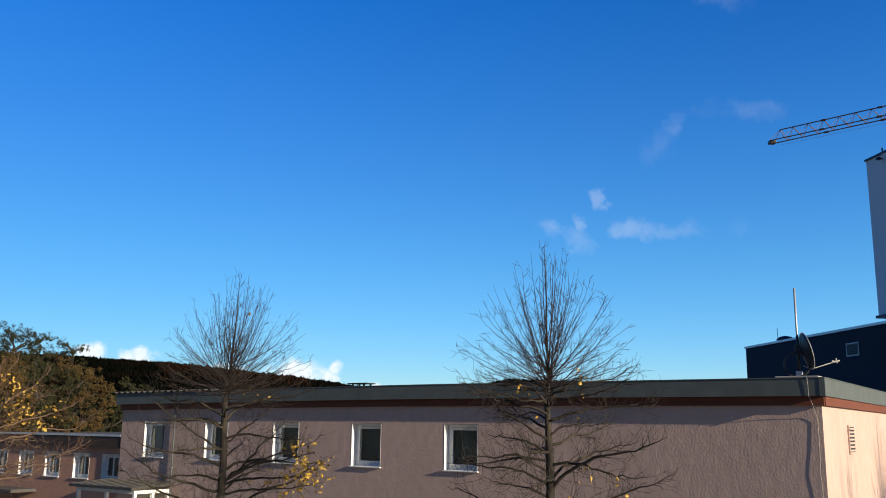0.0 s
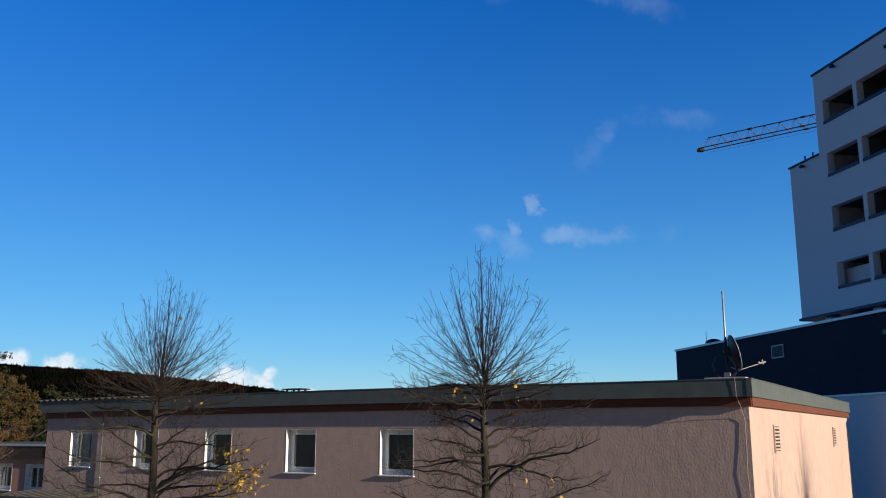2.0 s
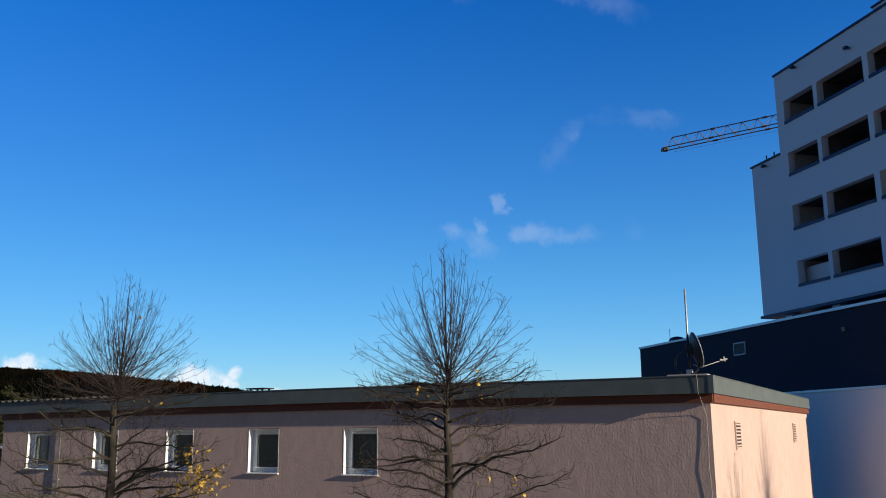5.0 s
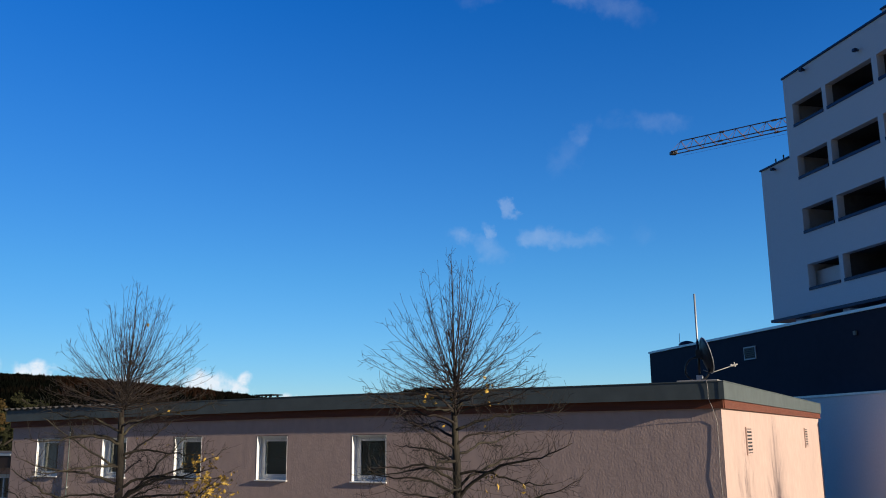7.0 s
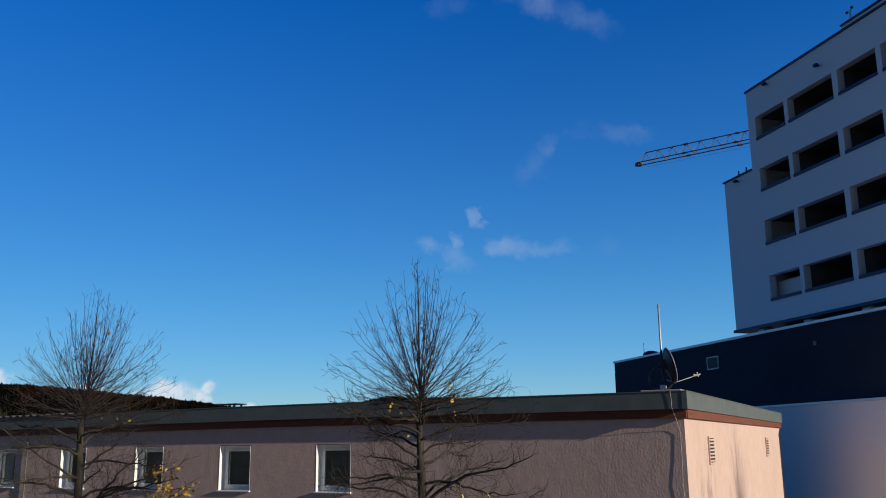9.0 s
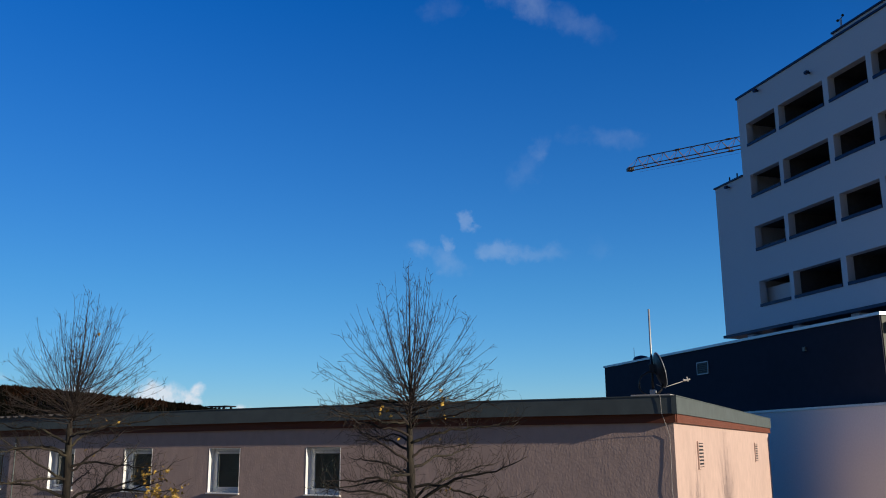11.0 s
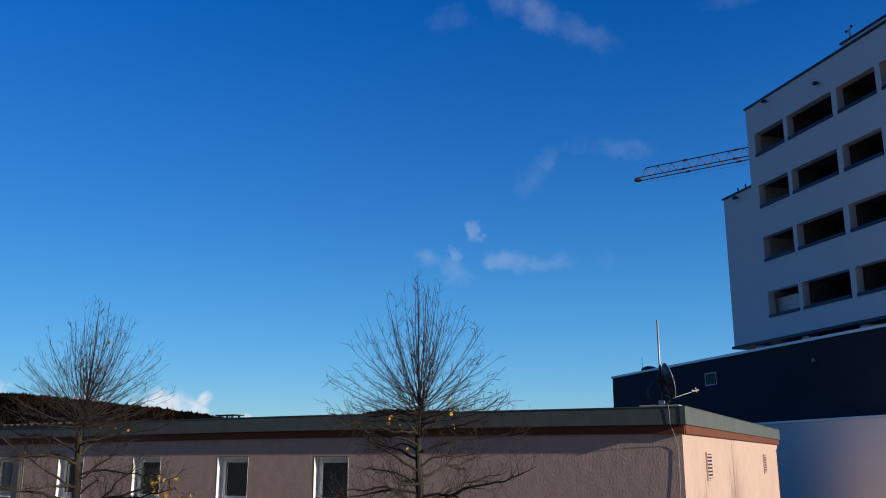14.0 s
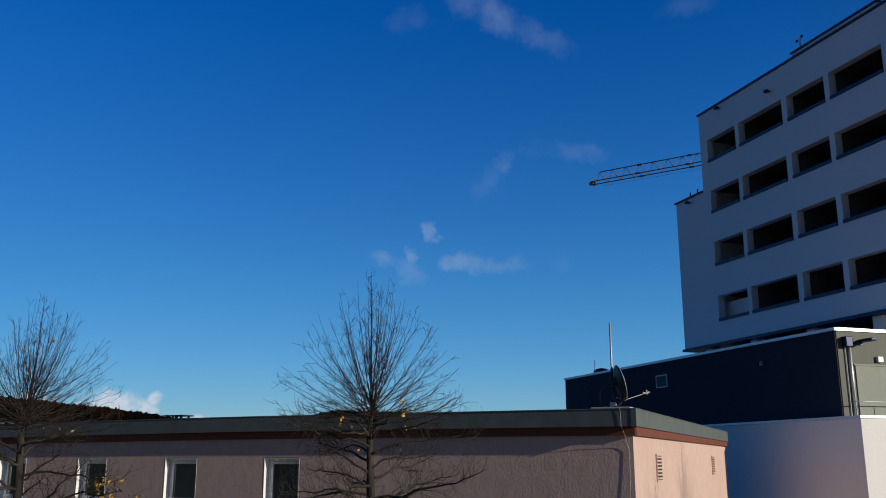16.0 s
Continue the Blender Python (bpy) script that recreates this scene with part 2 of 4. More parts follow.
M = dict(
    stucco=material("rough_pink_stucco", (0.54, 0.398, 0.348), 0.92, vary=0.07, grain=5, stains=0.5, stain=0.35, stain_color=(0.43, 0.32, 0.285), bump=0.24, bump_scale=24.0, distance=0.022, stretch=(1, 1, 0.7), heave=0.06, gloss=0.3),
    brown_stucco=material("brown_stucco", (0.46, 0.26, 0.19), 0.9, vary=0.12, grain=8, stains=0.6, stain=0.3, bump=0.35, bump_scale=24.0, distance=0.02),
    fascia=material("weathered_sheet_metal", (0.097, 0.119, 0.121), 0.62, gloss=0.3, metal=0.0, vary=0.12, grain=3, stains=0.9, stain=0.4, stain_color=(0.08, 0.092, 0.096), bump=0.06, bump_scale=5, distance=0.01),
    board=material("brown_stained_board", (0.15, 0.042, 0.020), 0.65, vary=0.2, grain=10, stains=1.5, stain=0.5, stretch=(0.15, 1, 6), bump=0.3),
    dark_board=material("weathered_board_and_gap_shade", (0.055, 0.036, 0.028), 0.75, vary=0.2, grain=10, stains=1.5, stain=0.5, stretch=(0.15, 1, 6), bump=0.3),
    porch_roof=material("dark_ribbed_sheet", (0.05, 0.05, 0.046), 0.5, vary=0.2, grain=6, stain=0.4, bump=0.1),
    roof=material("grey_corrugated_roof", (0.075, 0.07, 0.066), 0.85, vary=0.2, grain=6, stain=0.4, bump=0.2),
    white=material("white_window_plastic", (0.80, 0.80, 0.79), 0.35, vary=0.02, grain=5, stains=2.0, stain=0.12, bump=0.0),
    plaster=material("white_render", (0.715, 0.73, 0.74), 0.85, vary=0.03, grain=14, stains=0.25, stain=0.18, stain_color=(0.63, 0.65, 0.69), bump=0.25, bump_scale=90, distance=0.004),
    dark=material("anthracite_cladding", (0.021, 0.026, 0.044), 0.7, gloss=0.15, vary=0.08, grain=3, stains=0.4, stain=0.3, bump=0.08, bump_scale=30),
    sunlit_clad=material("sunlit_olive_grey_cladding", (0.075, 0.088, 0.070), 0.65, vary=0.06, grain=3, stains=0.5, stain=0.25, bump=0.05),
    blind=material("grey_green_blind", (0.13, 0.155, 0.15), 0.9, vary=0.06, grain=3, stain=0.2, bump=0.0),
    grey=material("grey_panel", (0.17, 0.20, 0.17), 0.6, vary=0.06, grain=4, stains=0.7, stain=0.25, bump=0.05),
    flash=material("dark_blue_flashing", (0.018, 0.027, 0.062), 0.45, metal=0.5, vary=0.1, stain=0.2, bump=0.0),
    coping=material("pale_metal_coping", (0.62, 0.64, 0.66), 0.4, metal=0.5, vary=0.05, stain=0.2, bump=0.0),
    concrete=material("raw_concrete", (0.125, 0.122, 0.12), 0.9, vary=0.15, grain=4, stains=0.8, stain=0.4, bump=0.2, bump_scale=20),
    steel=material("galvanised_steel", (0.44, 0.46, 0.49), 0.5, metal=0.4, vary=0.08, grain=20, stain=0.2, bump=0.05),
    grey_cable=material("pale_grey_cable", (0.42, 0.40, 0.38), 0.6, vary=0.05, stain=0.2, bump=0.0),
    black=material("black_plastic", (0.02, 0.02, 0.022), 0.45, vary=0.1, stain=0.1, bump=0.0),
    dish=material("graphite_dish", (0.016, 0.017, 0.021), 0.4, metal=0.3, vary=0.08, stain=0.3, bump=0.0),
    cranered=material("faded_orange_steel", (0.20, 0.11, 0.07), 0.6, vary=0.15, grain=3, stain=0.4, bump=0.0),
    bark=material("grey_brown_bark", (0.023, 0.018, 0.013), 0.9, vary=0.4, grain=18, stains=6, stain=0.75, stain_color=(0.070, 0.060, 0.035), bump=0.9, bump_scale=35, stretch=(1, 1, 0.3), distance=0.01),
    twig=material("brown_twig", (0.027, 0.018, 0.014), 0.8, vary=0.3, grain=6, stain=0.3, bump=0.0),
    twig_red=material("reddish_twig", (0.15, 0.095, 0.062), 0.8, vary=0.3, grain=6, stain=0.3, bump=0.0),
    leaf_yellow=material("yellow_leaf", (0.42, 0.27, 0.045), 0.6, island=0.4, vary=0.35, grain=5, stain=0.4, stain_color=(0.34, 0.19, 0.03), bump=0.0),
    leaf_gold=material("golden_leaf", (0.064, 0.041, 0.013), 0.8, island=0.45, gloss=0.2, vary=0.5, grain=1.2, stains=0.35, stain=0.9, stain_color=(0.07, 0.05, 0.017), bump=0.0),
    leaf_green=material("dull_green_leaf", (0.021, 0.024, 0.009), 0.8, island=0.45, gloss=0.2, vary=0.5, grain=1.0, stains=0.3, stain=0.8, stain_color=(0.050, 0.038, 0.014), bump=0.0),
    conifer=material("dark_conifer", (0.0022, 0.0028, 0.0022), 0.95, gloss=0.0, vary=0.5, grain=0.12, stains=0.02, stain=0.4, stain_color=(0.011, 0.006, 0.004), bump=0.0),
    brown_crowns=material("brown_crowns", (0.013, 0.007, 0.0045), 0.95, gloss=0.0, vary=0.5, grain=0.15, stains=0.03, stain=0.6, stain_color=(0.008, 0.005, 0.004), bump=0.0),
    grass=material("pale_worn_ground", (0.15, 0.13, 0.10), 0.95, vary=0.2, grain=3, stains=0.15, stain=0.6, stain_color=(0.12, 0.11, 0.06), bump=0.3, bump_scale=30),
    room=material("dim_room_plaster", (0.22, 0.23, 0.22), 0.9, vary=0.1, stain=0.2, bump=0.0),
    curtain=material("white_net_curtain", (0.7, 0.7, 0.68), 0.9, vary=0.08, grain=30, stretch=(8, 8, 0.2), stain=0.1, bump=0.0),
)


def glass_material():
    m = bpy.data.materials.new("window_glass")
    m.use_nodes = True
    b = m.node_tree.nodes["Principled BSDF"]
    b.inputs["Base Color"].default_value = (0.75, 0.86, 0.84, 1)
    b.inputs["Roughness"].default_value = 0.02
    b.inputs["Transmission Weight"].default_value = 1.0
    b.inputs["IOR"].default_value = 1.45
    return m


M["glass"] = glass_material()

# ---- building helpers ----
PINK = Matrix.Rotation(radians(-35.03), 4, "Z")   # the low building's own axes: x along its long front, y into it
WARD = Matrix.Rotation(radians(-83.58), 4, "Z")   # the hospital's axes: x along its flank towards the camera, y into it
LOWER = Matrix.Translation((0, 0, 0.13 * EYE)) @ Matrix.Scale(0.87, 4) @ PINK    # the lower wing, drawn at 1 : 0.87
ANNEX = Matrix.Translation((0, 0, -0.12 * EYE)) @ Matrix.Scale(1.12, 4) @ WARD   # the annex and its base, drawn at 1 : 1.12
BASE = {}


def thing(name, label, category, at=(0, 0, 0), axes=None, group="", kind=""):
    """An Empty at a thing's base; its parts are built in the axes' coordinates."""
    ob = new(name)
    m = (axes or Matrix.Identity(4)) @ Matrix.Translation(at)
    ob.matrix_world = m
    ob.empty_display_size = 0.2
    BASE[ob.name] = Vector(at)
    return tagged(ob, label, category, group, kind)


def part(name, bm, mat, parent, label="", smooth=False, kind=""):
    base = BASE[parent.name]
    bmesh.ops.translate(bm, vec=-base, verts=bm.verts)
    me = bpy.data.meshes.new(name)
    bm.to_mesh(me)
    bm.free()
    for p in me.polygons:
        p.use_smooth = smooth
    me.materials.append(mat)
    ob = new(name, me)
    ob.parent = parent
    BASE[ob.name] = base
    return tagged(ob, label, kind=kind)


def whole(name, bm, mat, label, category, axes=None, at=(0, 0, 0), kind="", group="", smooth=False):
    """A thing of one mesh."""
    bmesh.ops.translate(bm, vec=-Vector(at), verts=bm.verts)
    me = bpy.data.meshes.new(name)
    bm.to_mesh(me)
    bm.free()
    for p in me.polygons:
        p.use_smooth = smooth
    me.materials.append(mat)
    ob = new(name, me)
    ob.matrix_world = (axes or Matrix.Identity(4)) @ Matrix.Translation(at)
    BASE[ob.name] = Vector(at)
    return tagged(ob, label, category, group, kind)


def box(bm, x0, x1, y0, y1, z0, z1, bevel=0.0):
    v = [bm.verts.new(p) for p in ((x0, y0, z0), (x1, y0, z0), (x1, y1, z0), (x0, y1, z0), (x0, y0, z1), (x1, y0, z1), (x1, y1, z1), (x0, y1, z1))]
    f = [bm.faces.new([v[i] for i in q]) for q in ((3, 2, 1, 0), (4, 5, 6, 7), (0, 1, 5, 4), (1, 2, 6, 5), (2, 3, 7, 6), (3, 0, 4, 7))]
    if bevel:
        bmesh.ops.bevel(bm, geom=list({e for q in f for e in q.edges}), offset=bevel, segments=2, affect="EDGES", profile=0.5)
    return bm


def boxes(*rows, bevel=0.0):
    bm = bmesh.new()
    for r in rows:
        box(bm, *r, bevel=bevel)
    return bm


def tube(bm, pts, radii, sides=6, cap=True):
    """A tapered tube along points."""
    rings, ref = [], None
    n = len(pts)
    for i, p in enumerate(pts):
        d = (Vector(pts[min(i + 1, n - 1)]) - Vector(pts[max(i - 1, 0)])).normalized()
        if ref is None:
            ref = d.orthogonal().normalized()
        ref = (ref - d * ref.dot(d)).normalized()
        o = d.cross(ref)
        r = radii[i] if isinstance(radii, (list, tuple)) else radii
        rings.append([bm.verts.new(Vector(p) + (ref * math.cos(a) + o * math.sin(a)) * r) for a in (2 * math.pi * k / sides for k in range(sides))])
    for a, b in zip(rings, rings[1:]):
        for k in range(sides):
            bm.faces.new((a[k], a[(k + 1) % sides], b[(k + 1) % sides], b[k]))
    if cap:
        bm.faces.new(rings[0][::-1])
        bm.faces.new(rings[-1])
    return bm


def pierced(x0, x1, z0, z1, y0, y1, holes):
    """A wall of real thickness, y0 its outer face, with openings (x0, x1, z0, z1) through it."""
    xs = sorted({x0, x1, *[v for h in holes for v in h[:2]]})
    zs = sorted({z0, z1, *[v for h in holes for v in h[2:]]})
    bm = bmesh.new()
    vert = {}

    def at(x, y, z):
        k = (round(x, 4), round(y, 4), round(z, 4))
        if k not in vert:
            vert[k] = bm.verts.new(k)
        return vert[k]

    def solid(i, j):
        if not (0 <= i < len(xs) - 1 and 0 <= j < len(zs) - 1):
            return False
        cx, cz = (xs[i] + xs[i + 1]) / 2, (zs[j] + zs[j + 1]) / 2
        return not any(h[0] < cx < h[1] and h[2] < cz < h[3] for h in holes)

    for i in range(len(xs) - 1):
        for j in range(len(zs) - 1):
            if not solid(i, j):
                continue
            a, b, c, d = xs[i], xs[i + 1], zs[j], zs[j + 1]
            bm.faces.new((at(a, y0, c), at(b, y0, c), at(b, y0, d), at(a, y0, d)))
            bm.faces.new((at(a, y1, d), at(b, y1, d), at(b, y1, c), at(a, y1, c)))
            if not solid(i - 1, j):
                bm.faces.new((at(a, y0, c), at(a, y0, d), at(a, y1, d), at(a, y1, c)))
            if not solid(i + 1, j):
                bm.faces.new((at(b, y1, c), at(b, y1, d), at(b, y0, d), at(b, y0, c)))
            if not solid(i, j - 1):
                bm.faces.new((at(a, y1, c), at(b, y1, c), at(b, y0, c), at(a, y0, c)))
            if not solid(i, j + 1):
                bm.faces.new((at(a, y0, d), at(b, y0, d), at(b, y1, d), at(a, y1, d)))
    return bm


def window(parent, x0, x1, z0, z1, y, split=None, depth=0.2, curtain=False):
    """A white plastic window set back in a wall whose outer face is at y: lining, frame, sash, pane and sill."""
    f = y + depth
    fr = part("window", pierced(x0, x1, z0, z1, f, f + 0.07, [(x0 + 0.075, x1 - 0.075, z0 + 0.075, z1 - 0.075)]), M["white"], parent, "white plastic window with dark glass")
    part("lining", pierced(x0, x1, z0, z1, y - 0.004, f - 0.002, [(x0 + 0.009, x1 - 0.009, z0 + 0.005, z1 - 0.009)]), M["white"], fr)
    a, b, c, d, g = x0 + 0.08, x1 - 0.08, z0 + 0.08, z1 - 0.08, f - 0.012
    rim = [(a + 0.06, b - 0.06, c + 0.06, d - 0.06)]
    if split:
        k = a + (b - a) * split
        rim = [(a + 0.05, k - 0.03, c + 0.06, d - 0.06), (k + 0.03, b - 0.06, c + 0.06, d - 0.06)]
    part("sash", pierced(a, b, c, d, g, g + 0.06, rim), M["white"], fr)
    part("pane", boxes((a + 0.055, b - 0.055, g + 0.025, g + 0.031, c + 0.055, d - 0.055)), M["glass"], fr).visible_shadow = False
    part("window_sill", boxes((x0 - 0.03, x1 + 0.03, y - 0.055, f, z0 - 0.032, z0), bevel=0.008), M["white"], fr)
    part("blind", boxes((a + 0.02, b - 0.02, f + 0.14, f + 0.145, c, d)), M["blind"], fr, "grey-green blind behind the glass") if not (curtain or split) else None
    if curtain:
        bm = bmesh.new()
        w = (b - a) * 0.42
        xs = [a + 0.03 + w * i / 24 for i in range(25)]
        col = [[bm.verts.new((x, f + 0.16 + 0.018 * math.sin(i * 1.9), z)) for z in (c, d)] for i, x in enumerate(xs)]
        for p, q in zip(col, col[1:]):
            bm.faces.new((p[0], q[0], q[1], p[1]))
        part("curtain", bm, M["curtain"], fr, "white gathered curtain behind the glass", smooth=True)
    return fr


# ---- ground ----
def ground_sheet():
    bm = bmesh.new()
    rings = [0, 15, 30, 60, 120, 250, 500, 1000, 2000, 4200]
    loops = []
    for r in rings[1:]:
        loops.append([bm.verts.new((r * math.cos(a), r * math.sin(a), -0.004 * max(0, r - 60) * 0.5)) for a in (2 * math.pi * k / 48 for k in range(48))])
    bm.faces.new(loops[0])
    for p, q in zip(loops, loops[1:]):
        for k in range(48):
            bm.faces.new((p[k], q[k], q[(k + 1) % 48], p[(k + 1) % 48]))
    return bm


whole("ground", ground_sheet(), M["grass"], "pale worn gravelly ground round the buildings", "ground", kind="structure")

# ---- the low pink building ----
E = EYE
X0, X1, YF, YB = -25.7, -3.79, 19.0, 36.6     # its front runs from X0 to X1 at YF
TOP = E + 0.62
pink = thing("low_building", "long low flat-roofed building with rough pink stucco walls", "building", (-14.7, 19.0, 0), PINK)
WIN = [-12.31, -15.33, -18.27, -21.15, -24.03]
holes = [(x - 0.515, x + 0.515, E - 1.09, E + 0.06) for x in WIN]
part("front_wall", pierced(X0, X1, 0, TOP, YF, YF + 0.36, holes), M["stucco"], pink, "trowelled pink stucco wall in raking sun")
part("end_wall", boxes((X1 - 0.36, X1, YF + 0.36, YB, 0, TOP)), M["stucco"], pink, "sunlit peach stucco end wall")
part("end_wall", boxes((X0, X0 + 0.36, YF + 0.36, YB, 0, TOP)), M["stucco"], pink)
part("rear_wall", boxes((X0 + 0.36, X1 - 0.36, YB - 0.36, YB, 0, TOP)), M["stucco"], pink)
part("inner_wall", boxes((X0 + 0.4, X1 - 0.4, YF + 3.4, YF + 3.5, 0, TOP - 0.02)), M["room"], pink)
part("storey_floor", boxes((X0 + 0.37, X1 - 0.37, YF + 0.37, YF + 3.39, E - 2.1, E - 1.95)), M["room"], pink)
for i, x in enumerate(WIN):
    window(pink, x - 0.5, x + 0.5, E - 1.075, E + 0.045, YF, curtain=(i == 4))
O, O2 = 0.215, 0.12     # the eave's reach over the front and over the ends


def sag(x):
    """How far the old roof edge hangs lower towards its far end."""
    return -0.11 * max(0.0, (-x - 13.0) / 12.7) ** 1.3


def strip(x0, x1, y0, y1, z0, z1, n=24):
    """A long bar that follows the sag of the roof edge."""
    bm = bmesh.new()
    rows = []
    for i in range(n + 1):
        x = x0 + (x1 - x0) * i / n
        rows.append([bm.verts.new((x, y, z + sag(x))) for y, z in ((y0, z0), (y0, z1), (y1, z1), (y1, z0))])
    for p, q in zip(rows, rows[1:]):
        for k in range(4):
            bm.faces.new((p[k], q[k], q[(k + 1) % 4], p[(k + 1) % 4]))
    bm.faces.new(rows[0][::-1]), bm.faces.new(rows[-1])
    bmesh.ops.recalc_face_normals(bm, faces=bm.faces)
    return bm


BOARD, METAL = "brown-stained timber board under the eave", "weathered grey-green sheet metal roof edge"
part("soffit_board", strip(X0 - 0.05, X1 + 0.06, YF - 0.07, YF - 0.004, E + 0.50, E + 0.70), M["board"], pink, BOARD)
part("soffit_board", boxes((X1 + 0.004, X1 + 0.08, YF - 0.004, YB + 0.04, E + 0.50, E + 0.685)), M["board"], pink, BOARD)
part("soffit_board", boxes((X0 - 0.08, X0 - 0.004, YF - 0.004, YB + 0.04, E + 0.38, E + 0.575)), M["board"], pink, BOARD)
part("fascia", strip(X0 - O2, X1 + O2, YF - O, YF - O + 0.03, E + 0.68, E + 1.03), M["fascia"], pink, METAL)
part("fascia", boxes((X1 + O2 - 0.03, X1 + O2, YF - O + 0.03, YB + 0.05, E + 0.68, E + 1.03)), M["fascia"], pink, METAL)
part("fascia", boxes((X0 - O2, X0 - O2 + 0.03, YF - O + 0.03, YB + 0.05, E + 0.57, E + 0.92)), M["fascia"], pink, METAL)
part("fascia", strip(X0 - O2 + 0.03, X1 + O2 - 0.03, YB + 0.02, YB + 0.05, E + 0.68, E + 1.03), M["fascia"], pink, METAL)
part("edge_trim", strip(X0 - O2 - 0.012, X1 + O2 + 0.012, YF - O - 0.012, YF - O + 0.06, E + 1.031, E + 1.05), M["fascia"], pink)
part("edge_trim", boxes((X1 + O2 - 0.06, X1 + O2 + 0.012, YF - O + 0.06, YB + 0.05, E + 1.031, E + 1.05)), M["fascia"], pink)
# lining coloured dark to paint in the shadow gap below the metal edge
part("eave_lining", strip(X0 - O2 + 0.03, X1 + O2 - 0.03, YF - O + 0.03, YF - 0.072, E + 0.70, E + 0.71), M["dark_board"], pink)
part("roof", strip(X0 - O2 + 0.04, X1 + O2 - 0.04, YF - O + 0.04, YB + 0.01, E + 0.72, E + 0.99), M["roof"], pink)

part("corner_cover", boxes((X1 + O2 - 0.10, X1 + O2 + 0.008, YF - O - 0.008, YF - O - 0.001, E + 0.675, E + 1.035)), M["fascia"], pink)


def corrugated(x0, x1, y0, y1, z, wave, rise):
    bm = bmesh.new()
    n = int((x1 - x0) / wave * 8)
    rows = []
    for i in range(n + 1):
        x = x0 + (x1 - x0) * i / n
        h = z + sag(x) + rise * 0.5 * (1 + math.cos(2 * math.pi * (x - x0) / wave))
        rows.append([bm.verts.new((x, y, h + d)) for y, d in ((y0, 0.0), (y1, 0.1), (y1, 0.09), (y0, -0.012))])
    for p, q in zip(rows, rows[1:]):
        for k in range(4):
            bm.faces.new((p[k], q[k], q[(k + 1) % 4], p[(k + 1) % 4]))
    bm.faces.new(rows[0][::-1]), bm.faces.new(rows[-1])
    return bm


part("corrugated_sheet", corrugated(X0 - 0.22, X0 + 4.6, YF - O - 0.05, YF + 5.0, E + 1.03, 0.29, 0.07), M["roof"], pink, "grey corrugated roofing sheet over the eave")

# louvred vents in the end wall
for y in (YF + 2.82, YF + 13.35):
    v = part("wall_vent", pierced(y - 0.33, y + 0.33, E - 0.49, E + 0.14, 0.0, 0.03, [(y - 0.29, y + 0.29, E - 0.45, E + 0.10)]), M["stucco"], pink, "small louvred wall vent")
    turn_m = Matrix.Translation((X1 + 0.034, 0, 0)) @ Matrix.Rotation(radians(90), 4, "Z")
    v.data.transform(Matrix.Translation(-BASE[pink.name]) @ turn_m @ Matrix.Translation(BASE[pink.name]))
    # black plate paints the shaded depth between slats; the wall is not cut
    part("vent_backing", boxes((X1 + 0.005, X1 + 0.028, y - 0.29, y + 0.29, E - 0.45, E + 0.10)), M["black"], v)
    for k in range(7):
        z = E - 0.42 + k * 0.079
        bm = bmesh.new()
        q = [bm.verts.new(p) for p in ((X1 + 0.026, y - 0.29, z + 0.02), (X1 + 0.04, y - 0.29, z - 0.012), (X1 + 0.04, y + 0.29, z - 0.012), (X1 + 0.026, y + 0.29, z + 0.02),
                                       (X1 + 0.026, y - 0.29, z + 0.03), (X1 + 0.042, y - 0.29, z - 0.002), (X1 + 0.042, y + 0.29, z - 0.002), (X1 + 0.026, y + 0.29, z + 0.03))]
        for f in ((0, 1, 2, 3), (7, 6, 5, 4), (0, 4, 5, 1), (1, 5, 6, 2), (2, 6, 7, 3), (3, 7, 4, 0)):
            bm.faces.new([q[i] for i in f])
        part("slat", bm, M["stucco"], v)

# rain pipe between the last two windows
bm = bmesh.new()
tube(bm, [(-23.02, YF - 0.045, z) for z in (0.05, 1.5, 3.0, E + 0.3, E + 0.5)], 0.02, 10)
dp = part("rain_pipe", bm, M["fascia"], pink, "grey metal rain pipe down the wall", smooth=True)
for z in (1.2, 3.2, E + 0.2):
    part("pipe_clip", boxes((-23.06, -22.98, YF - 0.08, YF - 0.003, z, z + 0.03)), M["steel"], dp)

# ---- satellite dish on the roof corner ----
DX, DY, DZ = -4.22, 19.22, E + 1.0
dish = thing("satellite_dish", "dark grey satellite dish on a steel mast at the roof corner", "satellite dish", (DX, DY, DZ), PINK)
part("base_plate", boxes((DX - 0.42, DX + 0.42, DY - 0.3, DY + 0.3, DZ - 0.006, DZ + 0.085), bevel=0.01), M["grey_cable"], dish, "pale concrete slab under the mast")
bm = bmesh.new()
tube(bm, [(DX, DY, DZ + 0.04), (DX, DY, DZ + 1.0), (DX, DY, DZ + 1.92)], 0.0215, 12)
part("mast", bm, M["steel"], dish, "galvanised steel mast", smooth=True)
bm = bmesh.new()
tube(bm, [(DX, DY, DZ + 0.2), (DX, DY, DZ + 0.5), (DX, DY, DZ + 0.92)], 0.0265, 12)
part("mast_sleeve", bm, M["black"], dish, "dark stretch of the lower mast", smooth=True)
part("mast_foot", boxes((DX - 0.06, DX + 0.06, DY - 0.06, DY + 0.06, DZ + 0.04, DZ + 0.20), bevel=0.01), M["steel"], dish)
FACE = PINK.to_3x3().inverted() @ Vector((1.0, -0.14, 0.24)).normalized()
CEN = Vector((DX + 0.19, DY - 0.06, DZ + 0.60))
ax = FACE.normalized()
side_ax = ax.cross(Vector((0, 0, 1))).normalized()
up_ax = side_ax.cross(ax)
bm = bmesh.new()
rings = []
